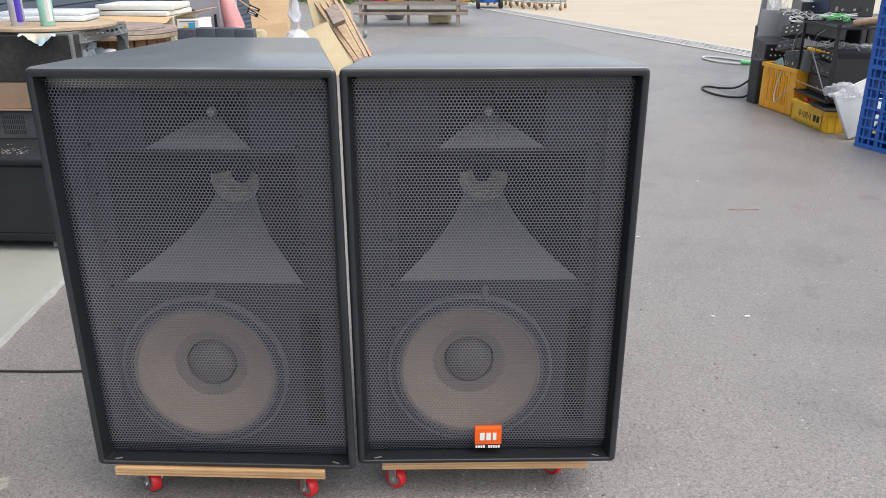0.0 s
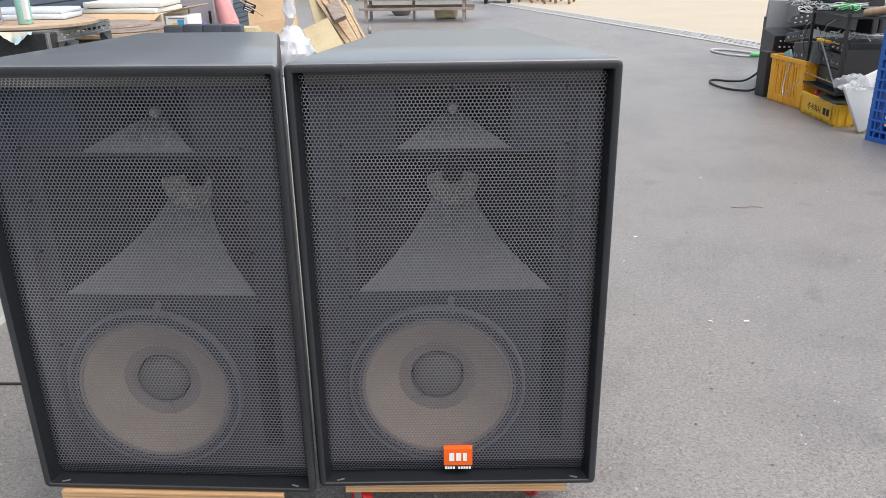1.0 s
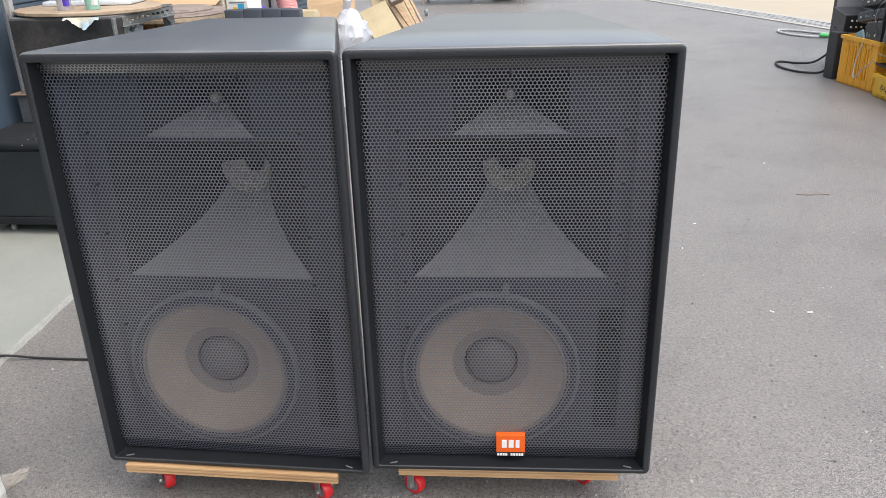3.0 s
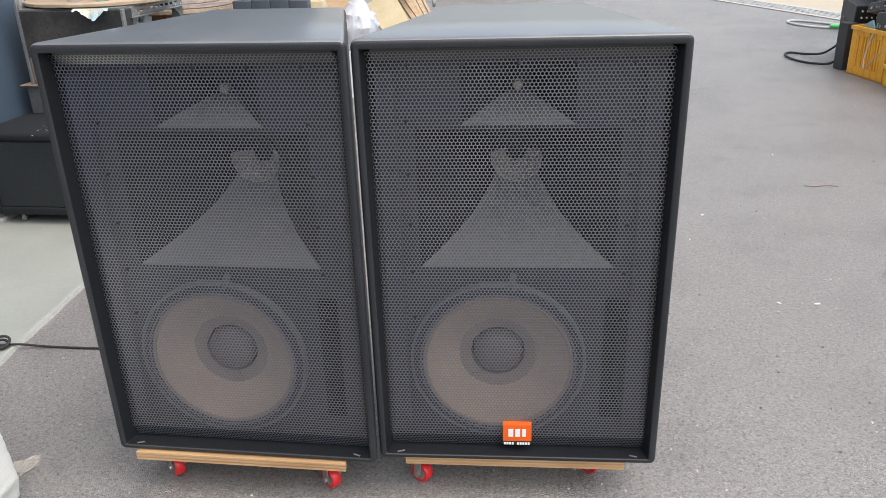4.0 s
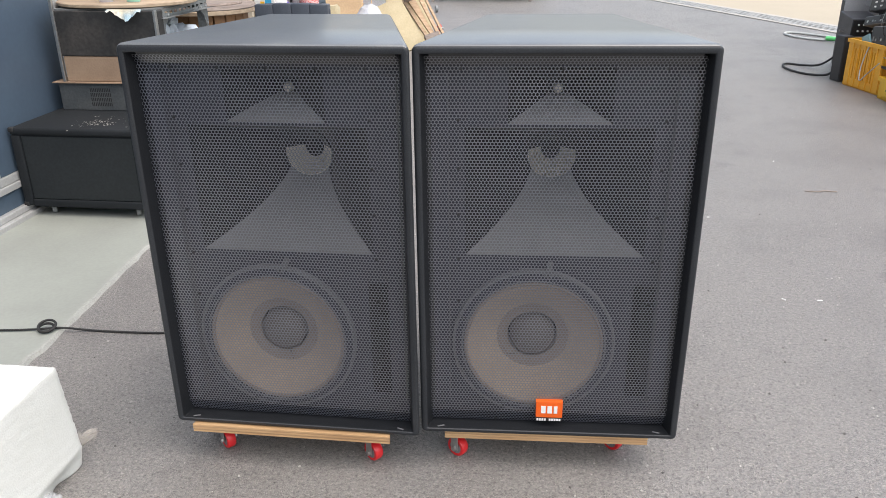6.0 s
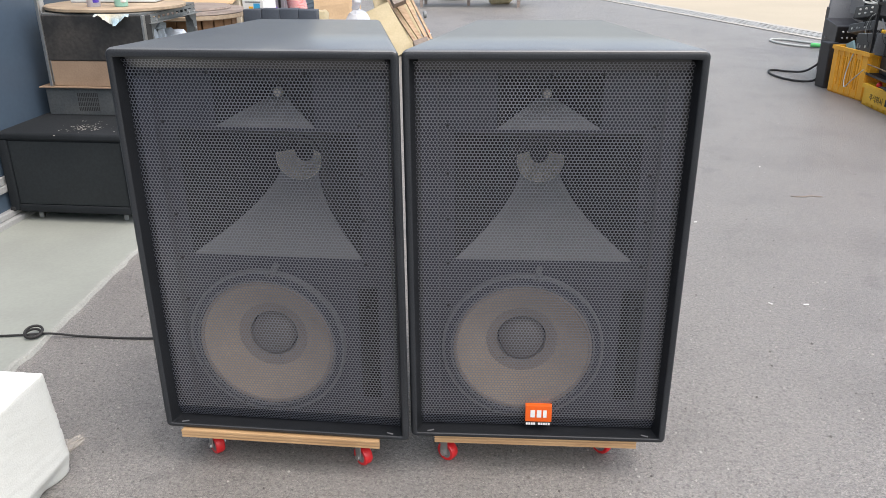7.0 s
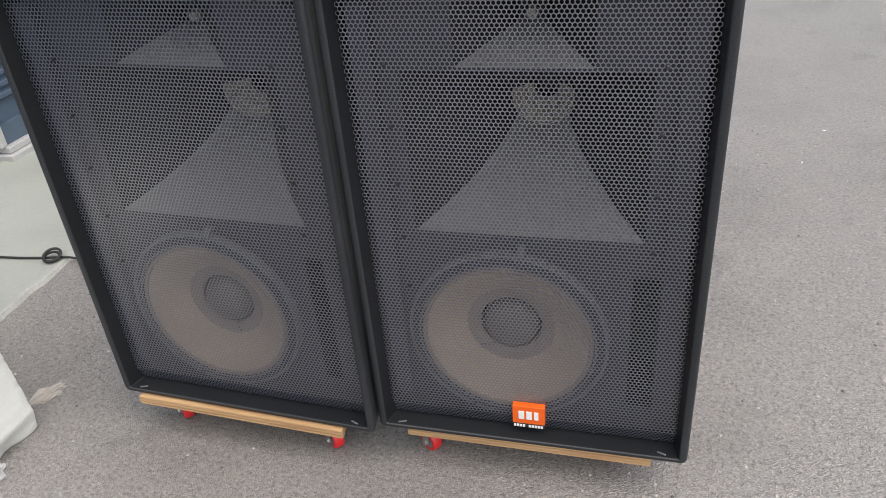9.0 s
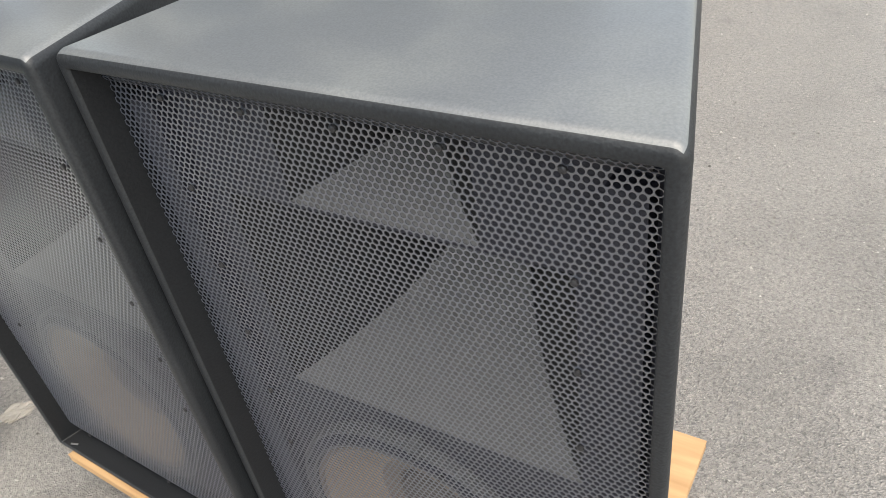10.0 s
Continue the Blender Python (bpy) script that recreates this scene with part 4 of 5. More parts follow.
# chair with a channelled back
chair = thing("chair", pose(-1.27, 4.98, 0.012), "black leatherette chair with vertical channelled back", "chair")
bm = bmesh.new()
for k in range(4):
    x = -0.226 + k * 0.113
    rise = 0.0 if k in (1, 2) else 0.005
    box(x + 0.0003, x + 0.1127, -0.045, 0.02, 0.50, 0.876 - rise, 0.006, 3, bm=bm)
part("backrest", bm, LEATHER, chair, "channelled black back", smooth=True)
part("piping", tube([(-0.222, -0.012, 0.52), (-0.222, -0.012, 0.80), (-0.216, -0.012, 0.846), (-0.185, -0.012, 0.863), (0.0, -0.012, 0.866), (0.185, -0.012, 0.863), (0.216, -0.012, 0.846), (0.222, -0.012, 0.80), (0.222, -0.012, 0.52)], 0.010), LEATHER, chair, "rolled black edge", smooth=True)
part("back_shell", box(-0.216, 0.216, 0.021, 0.04, 0.5, 0.865, 0.008), RUBBER, chair)
part("seat", box(-0.24, 0.24, -0.46, -0.03, 0.42, 0.50, 0.025, 3), LEATHER, chair, smooth=True)
part("column", lathe([(0.03, 0.06), (0.03, 0.42)], 16, m=pose(0, -0.24, 0)), STEEL, chair)
for k in range(5):
    part("foot", box(0.0, 0.27, -0.02, 0.02, 0.035, 0.062, 0.006), RUBBER, chair, m=pose(0, -0.24, -0.035, 0, 0, 72 * k))


# ---- heap behind the speakers ----
def carton(x, y, z, w, d, h, yaw, label, mat=None, flaps=True, group=""):
    c = thing("cardboard_box", pose(x, y, z, 0, 0, yaw), label, "box", group)
    part("body", box(-w / 2, w / 2, -d / 2, d / 2, 0, h, 0.004), mat or CARD, c)
    if flaps:
        for s in (-1, 1):
            part("flap", box(-w / 2, w / 2, 0, d * 0.45, 0, 0.004), mat or CARD, c, m=pose(0, s * d / 2, h + 0.003, 12 if s < 0 else 168, 0, 0))
        part("tape", box(-0.025, 0.025, -d / 2 - 0.001, -d / 2 + 0.001, h * 0.45, h * 0.99), BEIGE, c)
    return c


carton(-1.985, 5.68, 0.012, 0.48, 0.42, 0.42, 2, "brown cardboard carton on the floor", group="cartons")
cream = carton(-1.955, 5.67, 0.437, 0.52, 0.42, 0.473, -2, "cream cardboard carton stacked on another, under foam sheets", CREAMCARD, False, "cartons")
part("front_flap", crumple(box(-0.26, 0.25, -0.11, 0, 0, 0.005), 0.004, 9), CARD, cream, "sagging brown flap", m=pose(0, -0.205, 0.472, 18, 0, 0))
part("flap", crumple(box(0, 0.15, -0.20, 0.20, 0, 0.005), 0.004, 9), CARD, cream, "raised brown flap", m=pose(0.262, 0, 0.470, 0, -14, 0))
slab("foam_sheet", -1.985, 5.66, 0.913, 0.52, 0.40, 0.03, -4, FOAM, "large white polystyrene sheet lying on cartons", "foam sheet")
slab("foam_sheet", -1.97, 5.66, 0.948, 0.50, 0.38, 0.035, 2, FOAM, "white polystyrene sheet atop another sheet", "foam sheet")
wb = carton(-1.607, 5.56, 0.447, 0.15, 0.20, 0.448, -6, "white printed carton with blue and yellow marks", WHITE, False)
part("printed_mark", box(0.005, 0.05, -0.1015, -0.1005, 0.385, 0.425), material("print_blue", (0.05, 0.4, 0.7), 0.5, bump=0.0), wb, "blue printed mark")
part("printed_mark", box(-0.03, 0.0, -0.1015, -0.1005, 0.365, 0.405), YELLOW, wb, "yellow printed mark")
part("printed_mark", box(-0.055, 0.055, -0.1015, -0.1005, 0.430, 0.437), GREYPL, wb, "grey printed line")
carton(-1.615, 5.62, 0.012, 0.22, 0.4, 0.43, 0, "plain carton under a printed carton", group="cartons")

panelm = material("lilac_grey_plastic", (0.45, 0.43, 0.46), 0.5, vary=0.04, bump=0.03)
van = thing("plastic_cabinet", pose(-2.04, 6.9, 0.0), "pale lilac-grey plastic cabinet with recessed door", "cabinet")
part("body", box(-0.12, 0.22, 0, 0.4, 0.012, 1.1, 0.02), panelm, van)
part("door", box(-0.09, 0.19, -0.014, 0.002, 0.1, 1.06, 0.008), panelm, van)
part("handle", box(0.14, 0.16, -0.028, -0.014, 0.7, 0.82, 0.004), RUBBER, van)
tank = thing("black_bin", pose(-2.12, 6.4, 0.012), "dark grey slatted plastic bin", "bin")
part("body", box(-0.12, 0.14, 0, 0.3, 0, 0.86, 0.02), DARKBOX, tank)
for k in range(8):
    part("rib", box(-0.11, 0.13, -0.012, 0.001, 0.30 + 0.066 * k, 0.335 + 0.066 * k, 0.004), RUBBER, tank)

bm = lathe([(0, -0.05), (0.06, -0.045), (0.09, 0.0), (0.1, 0.12), (0.085, 0.3), (0.05, 0.4), (0, 0.42)], 28)
solid("checked_cushion", crumple(bm, 0.02, 8), CLOTHRED, pose(-1.67, 6.75, 0.62, 0, -14, 0) @ Matrix.Diagonal((0.72, 0.8, 1, 1)), "red and white checked cloth cushion in the heap", "cushion", smooth=True)
solid("black_sack", crumple(lathe([(0, 0), (0.2, 0.0), (0.26, 0.15), (0.25, 0.42), (0.16, 0.6), (0, 0.66)], 24), 0.05, 5), RUBBER, pose(-1.72, 6.75, 0.012), "slumped dark sack in the heap", "sack", smooth=True)
solid("blue_cloth", crumple(lathe([(0, 0), (0.14, 0.0), (0.16, 0.3), (0.09, 0.7), (0, 0.78)], 20), 0.04, 7), material("blue_pink_cloth", (0.06, 0.07, 0.5), 0.8, second=(0.7, 0.05, 0.2), scale=9, bump=0.1), pose(-1.80, 6.35, 0.012),
      "blue and pink cloth bundle beside cartons", "cloth", smooth=True)

# leaning kraft sheets, wrapped canvas sheets, timber
def leaning(name, foot, top, width, thick, mat, label, category, group="", wave=0.0):
    """A flat board from its foot to its top edge, leaning."""
    f, t = Vector(foot), Vector(top)
    up = (t - f).normalized()
    side = Vector((1, 0.25, 0))
    side = (side - up * side.dot(up)).normalized()
    out = side.cross(up)
    bm = bmesh.new()
    n = 8
    rings = []
    for i in range(n + 1):
        c = f + (t - f) * i / n + out * wave * math.sin(3.1 * i / n * 2)
        h = width / 2
        rings.append([c - side * h, c + side * h, c + side * h + out * thick, c - side * h + out * thick])
    return solid(name, loft(rings, True, True, bm), mat, pose(0, 0, 0), label, category, group)


leaning("kraft_sheet", (-1.55, 7.6, 0.0), (-1.72, 8.1, 1.2), 0.44, 0.02, CARD, "large brown kraft board leaning in the heap", "board", wave=0.02)
leaning("kraft_sheet", (-1.42, 7.2, 0.0), (-1.58, 7.5, 0.68), 0.26, 0.015, CARD, "small brown kraft board leaning before another", "board", wave=0.015)
leaning("wrapped_sheet", (-1.38, 9.6, 0.0), (-1.66, 9.9, 1.05), 0.30, 0.06, CANVAS, "cream wrapped sheet leaning against the heap", "wrapped sheet", "wrapped sheets", 0.015)
leaning("wrapped_sheet", (-1.24, 9.05, 0.0), (-1.55, 9.25, 0.48), 0.32, 0.05, CANVAS, "cream wrapped sheet leaning low before another", "wrapped sheet", "wrapped sheets", 0.012)
for k, (fx, fy, tx, ty, tz, w) in enumerate(((-0.92, 9.18, -1.89, 10.1, 1.1, 0.07), (-0.95, 9.2, -1.76, 10.1, 1.1, 0.05), (-0.87, 9.15, -1.65, 10.1, 1.1, 0.05), (-0.82, 9.15, -1.60, 10.12, 1.15, 0.035), (-1.00, 9.16, -1.95, 10.08, 1.1, 0.05))):
    leaning("plank", (fx, fy, 0.0), (tx, ty, tz), w * 0.75, 0.025, TIMBER, "raw pine plank leaning in the heap", "plank", "leaning planks")
leaning("wood_block", (-0.96, 9.0, 0.0), (-1.03, 9.06, 0.16), 0.16, 0.1, OLDWOOD, "short brown wood block between planks", "wood block")
leaning("wood_block", (-1.30, 9.42, 0.50), (-1.40, 9.5, 0.66), 0.15, 0.1, OLDWOOD, "brown wood block nailed across planks", "wood block")
leaning("pale_panel", (-1.16, 9.75, 0.0), (-1.34, 10.0, 0.62), 0.16, 0.03, CANVAS, "pale narrow panel behind planks", "panel")


MILKY = material("milky_film", (0.66, 0.71, 0.78), 0.3, vary=0.05, scale=12, second=(0.58, 0.63, 0.70), bump=0.1)
MILKY.node_tree.nodes["Principled BSDF"].inputs["Alpha"].default_value = 0.62
TRASH = material("mixed_wrappers", (0.62, 0.66, 0.6), 0.5, second=(0.55, 0.2, 0.18), scale=22, amount=0.3, bump=0.1)
bag = bmesh.new()
lathe([(0, 0.0), (0.08, 0.01), (0.115, 0.08), (0.125, 0.2), (0.105, 0.3), (0.05, 0.39), (0.018, 0.43), (0.022, 0.48), (0.035, 0.56), (0.02, 0.7), (0, 0.71)], 44, bm=bag)
bmesh.ops.subdivide_edges(bag, edges=bag.edges[:], cuts=2, use_grid_fill=True)
crumple(bag, 0.008, 48, 3.0)
solid("plastic_bag", crumple(bag, 0.022, 13), MILKY, pose(-1.16, 6.55, 0.36) @ Matrix.Diagonal((1.35, 1.15, 0.86, 1)), "knotted thin white plastic bag on a carton", "plastic bag", smooth=True)
solid("paper_lump", crumple(lathe([(0, 0), (0.09, 0.01), (0.11, 0.14), (0.05, 0.24), (0, 0.25)], 40), 0.03, 24), TRASH, pose(-1.14, 6.56, 0.375), "crumpled pale green wrappers in a bag", "wrapper", smooth=True)
carton(-1.2, 6.55, 0.0, 0.3, 0.3, 0.355, 4, "low pale carton under a plastic bag", WRAP, group="cartons", flaps=False)
solid("plastic_bag", crinkled(0.15, 0.14, 0.2, 7.0), PLASTIC, pose(-1.28, 6.55, 0.36), "small crumpled clear bag on a carton", "plastic bag", smooth=True)
slab("flower_pot_wrap", -1.50, 6.55, 0.012, 0.2, 0.2, 0.72, 10, CANVAS, "pale paper bundle with coloured tips", "bundle", 0.05, 0.03)
lab = solid("label_card", box(-0.05, 0.05, -0.002, 0.002, -0.04, 0.04), RUBBER, pose(-1.70, 7.35, 0.81, 0, 24, 0), "small black printed card on a stick", "card")
for k in range(4):
    part("text_bar", box(-0.035, 0.03 - 0.01 * (k % 2), -0.0035, -0.002, 0.02 - 0.018 * k, 0.027 - 0.018 * k), WHITE, lab)
solid("stick", tube([(-1.82, 7.36, 0.90), (-1.58, 7.33, 0.74)], 0.007), TIMBER, pose(0, 0, 0), "thin wooden stick through a card", "stick")

# caster standing on the ground behind the gap
cw = thing("loose_caster", pose(-1.15, 10.7, 0.0, 0, 0, 35), "loose caster with a red wheel on asphalt", "caster")
part("tyre", lathe([(0.03, -0.014), (0.042, -0.014), (0.046, -0.008), (0.046, 0.008), (0.042, 0.014), (0.03, 0.014)], 24, m=pose(0, 0, 0.046, 0, 90, 0), close=True), RED, cw, smooth=True)
part("hub", lathe([(0, -0.013), (0.031, -0.013), (0.031, 0.013), (0, 0.013)], 20, m=pose(0, 0, 0.046, 0, 90, 0)), STEEL, cw)
part("fork", box(-0.02, 0.02, -0.09, -0.03, 0.03, 0.06, 0.006), STEEL, cw)
solid("small_trolley_wheel", lathe([(0, -0.02), (0.05, -0.02), (0.055, 0), (0.05, 0.02), (0, 0.02)], 20), GREYPL, pose(-1.50, 13.0, 0.055, 0, 90, 20), "small grey trolley wheel on asphalt", "wheel", smooth=True)


# ---- work bench far back ----
bench = thing("work_bench", pose(-1.84, 14.8, 0.0), "weathered low wooden work bench with loose goods on it", "bench")
part("top", box(-0.12, 2.05, -0.05, 0.75, 0.62, 0.66, 0.006), OLDWOOD, bench)
for x in (0.0, 1.74):
    for y in (0.0, 0.62):
        part("leg", box(x, x + 0.052, y, y + 0.052, 0.0, 0.62, 0.004), OLDWOOD, bench)
part("leg", box(0.83, 0.88, 0.3, 0.35, 0.0, 0.62, 0.004), OLDWOOD, bench)
for z in (0.205, 0.375):
    part("rail", box(-0.1, 1.95, -0.022, -0.002, z, z + 0.05, 0.004), OLDWOOD, bench)
    part("rail", box(-0.1, 1.95, 0.70, 0.72, z, z + 0.05, 0.004), OLDWOOD, bench)
for k in range(5):
    part("shelf_board", box(-0.06, 1.9, 0.02 + 0.135 * k, 0.14 + 0.135 * k, 0.427, 0.445, 0.003), OLDWOOD, bench)
for x, w, h, mat, label in ((-1.6, 0.22, 0.07, RED, "red box on a bench shelf"), (-1.33, 0.3, 0.06, YELLOW, "yellow box on a bench shelf"), (-0.95, 0.35, 0.05, GRASS, "green bundle on a bench shelf"),
                            (-0.5, 0.3, 0.08, CARD, "brown box on a bench shelf"), (-0.1, 0.25, 0.06, ORANGEY, "orange box on a bench shelf")):
    solid("goods_box", box(0, w, 0, 0.3, 0, h, 0.01), mat, pose(x, 14.85, 0.446), label, "box")
solid("stone_lump", crumple(box(-0.2, 0.2, -0.15, 0.15, 0, 0.2, 0.06, 3), 0.05, 6), CANVAS, pose(-0.43, 15.6, 0.0), "cream wrapped lump under a bench", "bundle")
solid("bowl", lathe([(0, 0.0), (0.14, 0.0), (0.27, 0.17), (0.255, 0.17), (0.13, 0.02), (0, 0.02)], 28), GREYPL, pose(-1.35, 16.4, 0.0), "grey plastic basin on the ground", "basin", smooth=True)

barrow = thing("blue_barrow", pose(0.55, 19.6, 0.0), "blue plastic tub trolley with black wheels", "trolley")
part("tub", crumple(lathe([(0, 0.12), (0.3, 0.14), (0.42, 0.5), (0.4, 0.5), (0, 0.2)], 28), 0.01, 4), BLUE, barrow, "blue tub", smooth=True)
for x in (-0.25, 0.28):
    part("wheel", lathe([(0, -0.03), (0.11, -0.03), (0.12, 0), (0.11, 0.03), (0, 0.03)], 20, m=pose(x, -0.3, 0.12, 0, 90, 10)), RUBBER, barrow, smooth=True)
    part("strut", tube([(x, -0.3, 0.12), (x * 0.6, -0.1, 0.3)], 0.015), RUBBER, barrow)


def steel_cart(m):
    c = thing("steel_cart", m, "upright silver steel cart with rust-red casters", "cart", "row of carts")
    for x in (0, 0.55):
        for y in (0, 0.75):
            part("post", tube([(x, y, 0.11), (x, y, 1.3)], 0.018, smooth_steps=1), STEEL, c)
            part("wheel", lathe([(0, -0.02), (0.05, -0.02), (0.055, 0), (0.05, 0.02), (0, 0.02)], 16, m=pose(x, y, 0.056, 0, 90, 25)), PLYDARK, c, "rust-red wheel", smooth=True)
    for y in (0, 0.75):
        part("rail", tube([(0, y, 0.16), (0.55, y, 0.16)], 0.016, smooth_steps=1), STEEL, c)
    for x in (0, 0.14, 0.28, 0.41, 0.55):
        part("rail", tube([(x, 0, 0.2), (x, 0.75, 0.2)], 0.012, smooth_steps=1), STEEL, c)
    return c


first = steel_cart(pose(1.62, 18.85, 0.006, 0, 0, -14))
for k in range(1, 5):
    copy_thing(first, pose(1.62 - 0.27 * k, 18.85 + 0.36 * k, 0.006, 0, 0, -14))

# weeds along the far side
rnd = random.Random(3)
for k in range(9):
    bm = bmesh.new()
    for b in range(150):
        x, y, a, h = rnd.gauss(0, 0.35), rnd.gauss(0, 0.3), rnd.uniform(0, 6.28), rnd.uniform(0.15, 0.6)
        w = 0.02
        p = Vector((x, y, 0))
        lean = Vector((math.cos(a), math.sin(a), 0)) * h * 0.5
        s = Vector((-math.sin(a), math.cos(a), 0)) * w
        bm.faces.new([bm.verts.new(q) for q in (p - s, p + s, p + lean * 0.6 + s + Vector((0, 0, h * 0.8)), p + lean + Vector((0, 0, h)), p + lean * 0.6 - s + Vector((0, 0, h * 0.8)))])
    solid("weed_tuft", bm, GRASS, pose(-6.0 + 0.85 * k, 21.5 + 0.5 * (k % 3), 0), "green weeds with loose litter at the yard's edge", "weeds", "weeds", "stuff")
bm = bmesh.new()
box(-9, -0.3, 23.0, 23.3, 0, 2.6, bm=bm)
solid("wall_north", bm, RAW, pose(0, 0, 0), "plain grey yard wall far behind weeds", "wall", kind="structure")


# ---- electronics heap on the far side of the yard ----
def crate(m, w, d, h, mat, label, slots):
    c = thing("plastic_crate", m, label, "crate", "yellow crates")
    part("bottom", box(0, w, 0, d, 0, 0.012), mat, c)
    t = 0.012
    for x0, x1, y0, y1 in ((0, t, 0, d), (w - t, w, 0, d), (t, w - t, 0, t), (t, w - t, d - t, d)):
        along_y = (y1 - y0) > (x1 - x0)
        run = (y1 - y0) if along_y else (x1 - x0)

        def piece(name, a, b, z0, z1, out=0.0):
            if along_y:
                part(name, box(x0 - out, x1 + out, y0 + a, y0 + b, z0, z1), mat, c)
            else:
                part(name, box(x0 + a, x0 + b, y0 - out, y1 + out, z0, z1), mat, c)
        zs = (h * 0.18, h * 0.82) if slots else (h * 0.06, h * 0.94)
        piece("lower_band", 0, run, 0, zs[0])
        piece("upper_band", 0, run, zs[1], h)
        if slots:
            n = max(6, int(run / 0.032))
            for k in range(n):
                a = run * k / n
                piece("slat", a, a + run / n * (0.55 if 2 < k < n - 3 else 1.0), zs[0], zs[1])
        else:
            piece("panel", 0.0, run, zs[0], zs[1])
        for k in range(6):
            a = run * (k + 0.1) / 6
            piece("rib", a, a + 0.012, 0.012, h - 0.02, 0.006)
    part("rim", box(-0.012, w + 0.012, -0.012, 0.0, h - 0.03, h), mat, c)
    part("rim", box(-0.012, w + 0.012, d, d + 0.012, h - 0.03, h), mat, c)
    part("rim", box(-0.012, 0.0, 0.0, d, h - 0.03, h), mat, c)
    part("rim", box(w, w + 0.012, 0.0, d, h - 0.03, h), mat, c)
    return c


def lettering(text, size, mat, parent, m):
    """Raised printed letters as a mesh."""
    cu = bpy.data.curves.new("lettering", "FONT")
    cu.body, cu.size, cu.extrude = text, size, 0.0008
    src = new("lettering", cu)
    me = bpy.data.meshes.new_from_object(src)
    bpy.data.objects.remove(src)
    me.materials.clear()
    me.materials.append(mat)
    ob = new("lettering", me)
    ob.parent = parent
    ob.matrix_basis = m
    return ob


crate(pose(2.89, 6.89, 0, 0, 0, 13), 0.37, 0.49, 0.385, ORANGEY, "orange-yellow slatted plastic crate full of electronics", True)
c2 = crate(pose(2.90, 6.25, 0, 0, 0, 4), 0.40, 0.56, 0.165, YELLOW, "low yellow plastic crate with printed side", False)
part("print_plate", box(-0.0085, -0.0065, 0.06, 0.50, 0.03, 0.135), YELLOW, c2)
lettering("\uc8fc\uc2dd\ud68c\uc0ac", 0.060, RUBBER, c2, pose(-0.0095, 0.435, 0.058, 90, 0, -90))
for a in (0.185, 0.13):
    part("print_bar", box(-0.0105, -0.0085, a - 0.045, a - 0.005, 0.058, 0.108), RUBBER, c2)
solid("black_sheet", crumple(box(-0.03, 0.22, 0, 0.28, 0, 0.008, 0.002), 0.004, 9), RUBBER, pose(2.89, 6.225, 0.172, 3, 2, 4), "black rubber sheet lying over a yellow crate", "sheet")
solid("red_plug", lathe([(0, 0), (0.02, 0), (0.022, 0.03), (0.012, 0.045), (0, 0.05)], 14), RED, pose(2.910, 6.66, 0.15), "red plastic plug in a yellow crate", "plug", smooth=True)

rack = thing("steel_rack", pose(2.897, 6.30, 0.215, 0, 0, 1), "black steel equipment rack with perforated shelves standing on crates", "rack")
for x in (0.0, 0.52):
    for y in (0.0, 0.6):
        bm = box(x, x + 0.02, y, y + 0.004, 0, 0.58)
        box(x, x + 0.004, y + 0.004, y + 0.024, 0, 0.58, bm=bm)
        part("post", bm, RACKBLACK, rack)
for z in (0.012, 0.55):
    for k in range(14):
        y = 0.01 + 0.043 * k
        part("shelf_slat", box(0.0, 0.55, y, y + 0.024, z, z + 0.004), RACKBLACK, rack)
    for k in range(9):
        x = 0.06 * k
        part("shelf_bearer", box(x, x + 0.03, 0.0, 0.62, z - 0.003, z - 0.0002), RACKBLACK, rack)
    for y in (-0.004, 0.62):
        part("shelf_lip", box(0, 0.55, y, y + 0.004, z - 0.007, z + 0.009), RACKBLACK, rack)
    part("shelf_lip", box(-0.004, 0.0, 0, 0.62, z - 0.009, z + 0.009), RACKBLACK, rack)
part("brace", tube([(0.004, 0.04, 0.05), (0.004, 0.50, 0.44)], 0.006, smooth_steps=1), ANGLE, rack, "grey diagonal brace")
part("side_sheet", box(0.032, 0.54, 0.005, 0.009, 0.03, 0.33), RUBBER, rack, "black side sheet")
part("front_bar", box(-0.002, 0.002, 0.0, 0.62, 0.08, 0.088), TIMBER, rack)


def device(x, y, z, w, d, h, yaw, mat, label, knobs=0, tilt=0, lean=0, ports=0):
    g = thing("audio_device", pose(x, y, z, tilt, lean, yaw), label, "audio device", "heap of devices")
    part("case", box(0, w, 0, d, 0, h, 0.005), mat, g)
    part("front_plate", box(-0.004, -0.0005, 0.004, d - 0.004, 0.006, h - 0.006, 0.001), DARKBOX, g)
    for k in range(knobs):
        row, col = k % 2, k // 2
        yy = d * (0.14 + 0.72 * (col + 0.5) / math.ceil(knobs / 2))
        part("knob", lathe([(0, 0), (0.0085, 0), (0.007, 0.012), (0, 0.012)], 12, m=pose(-0.004, yy, h * (0.32 + 0.36 * row), 0, -90, 0)), WHITE if h < 0.16 else STEEL, g)
    for k in range(2 * ports):
        yy = d * (0.1 + 0.8 * (k + 0.3) / (2 * ports))
        part("socket", box(-0.006, -0.004, yy, yy + (0.018 if k % 3 else 0.010), h * 0.30, h * (0.52 if k % 2 else 0.42)), (GREYPL, RACKBLACK, STEEL, SCREW, GREYPL)[k % 5], g)
    return g


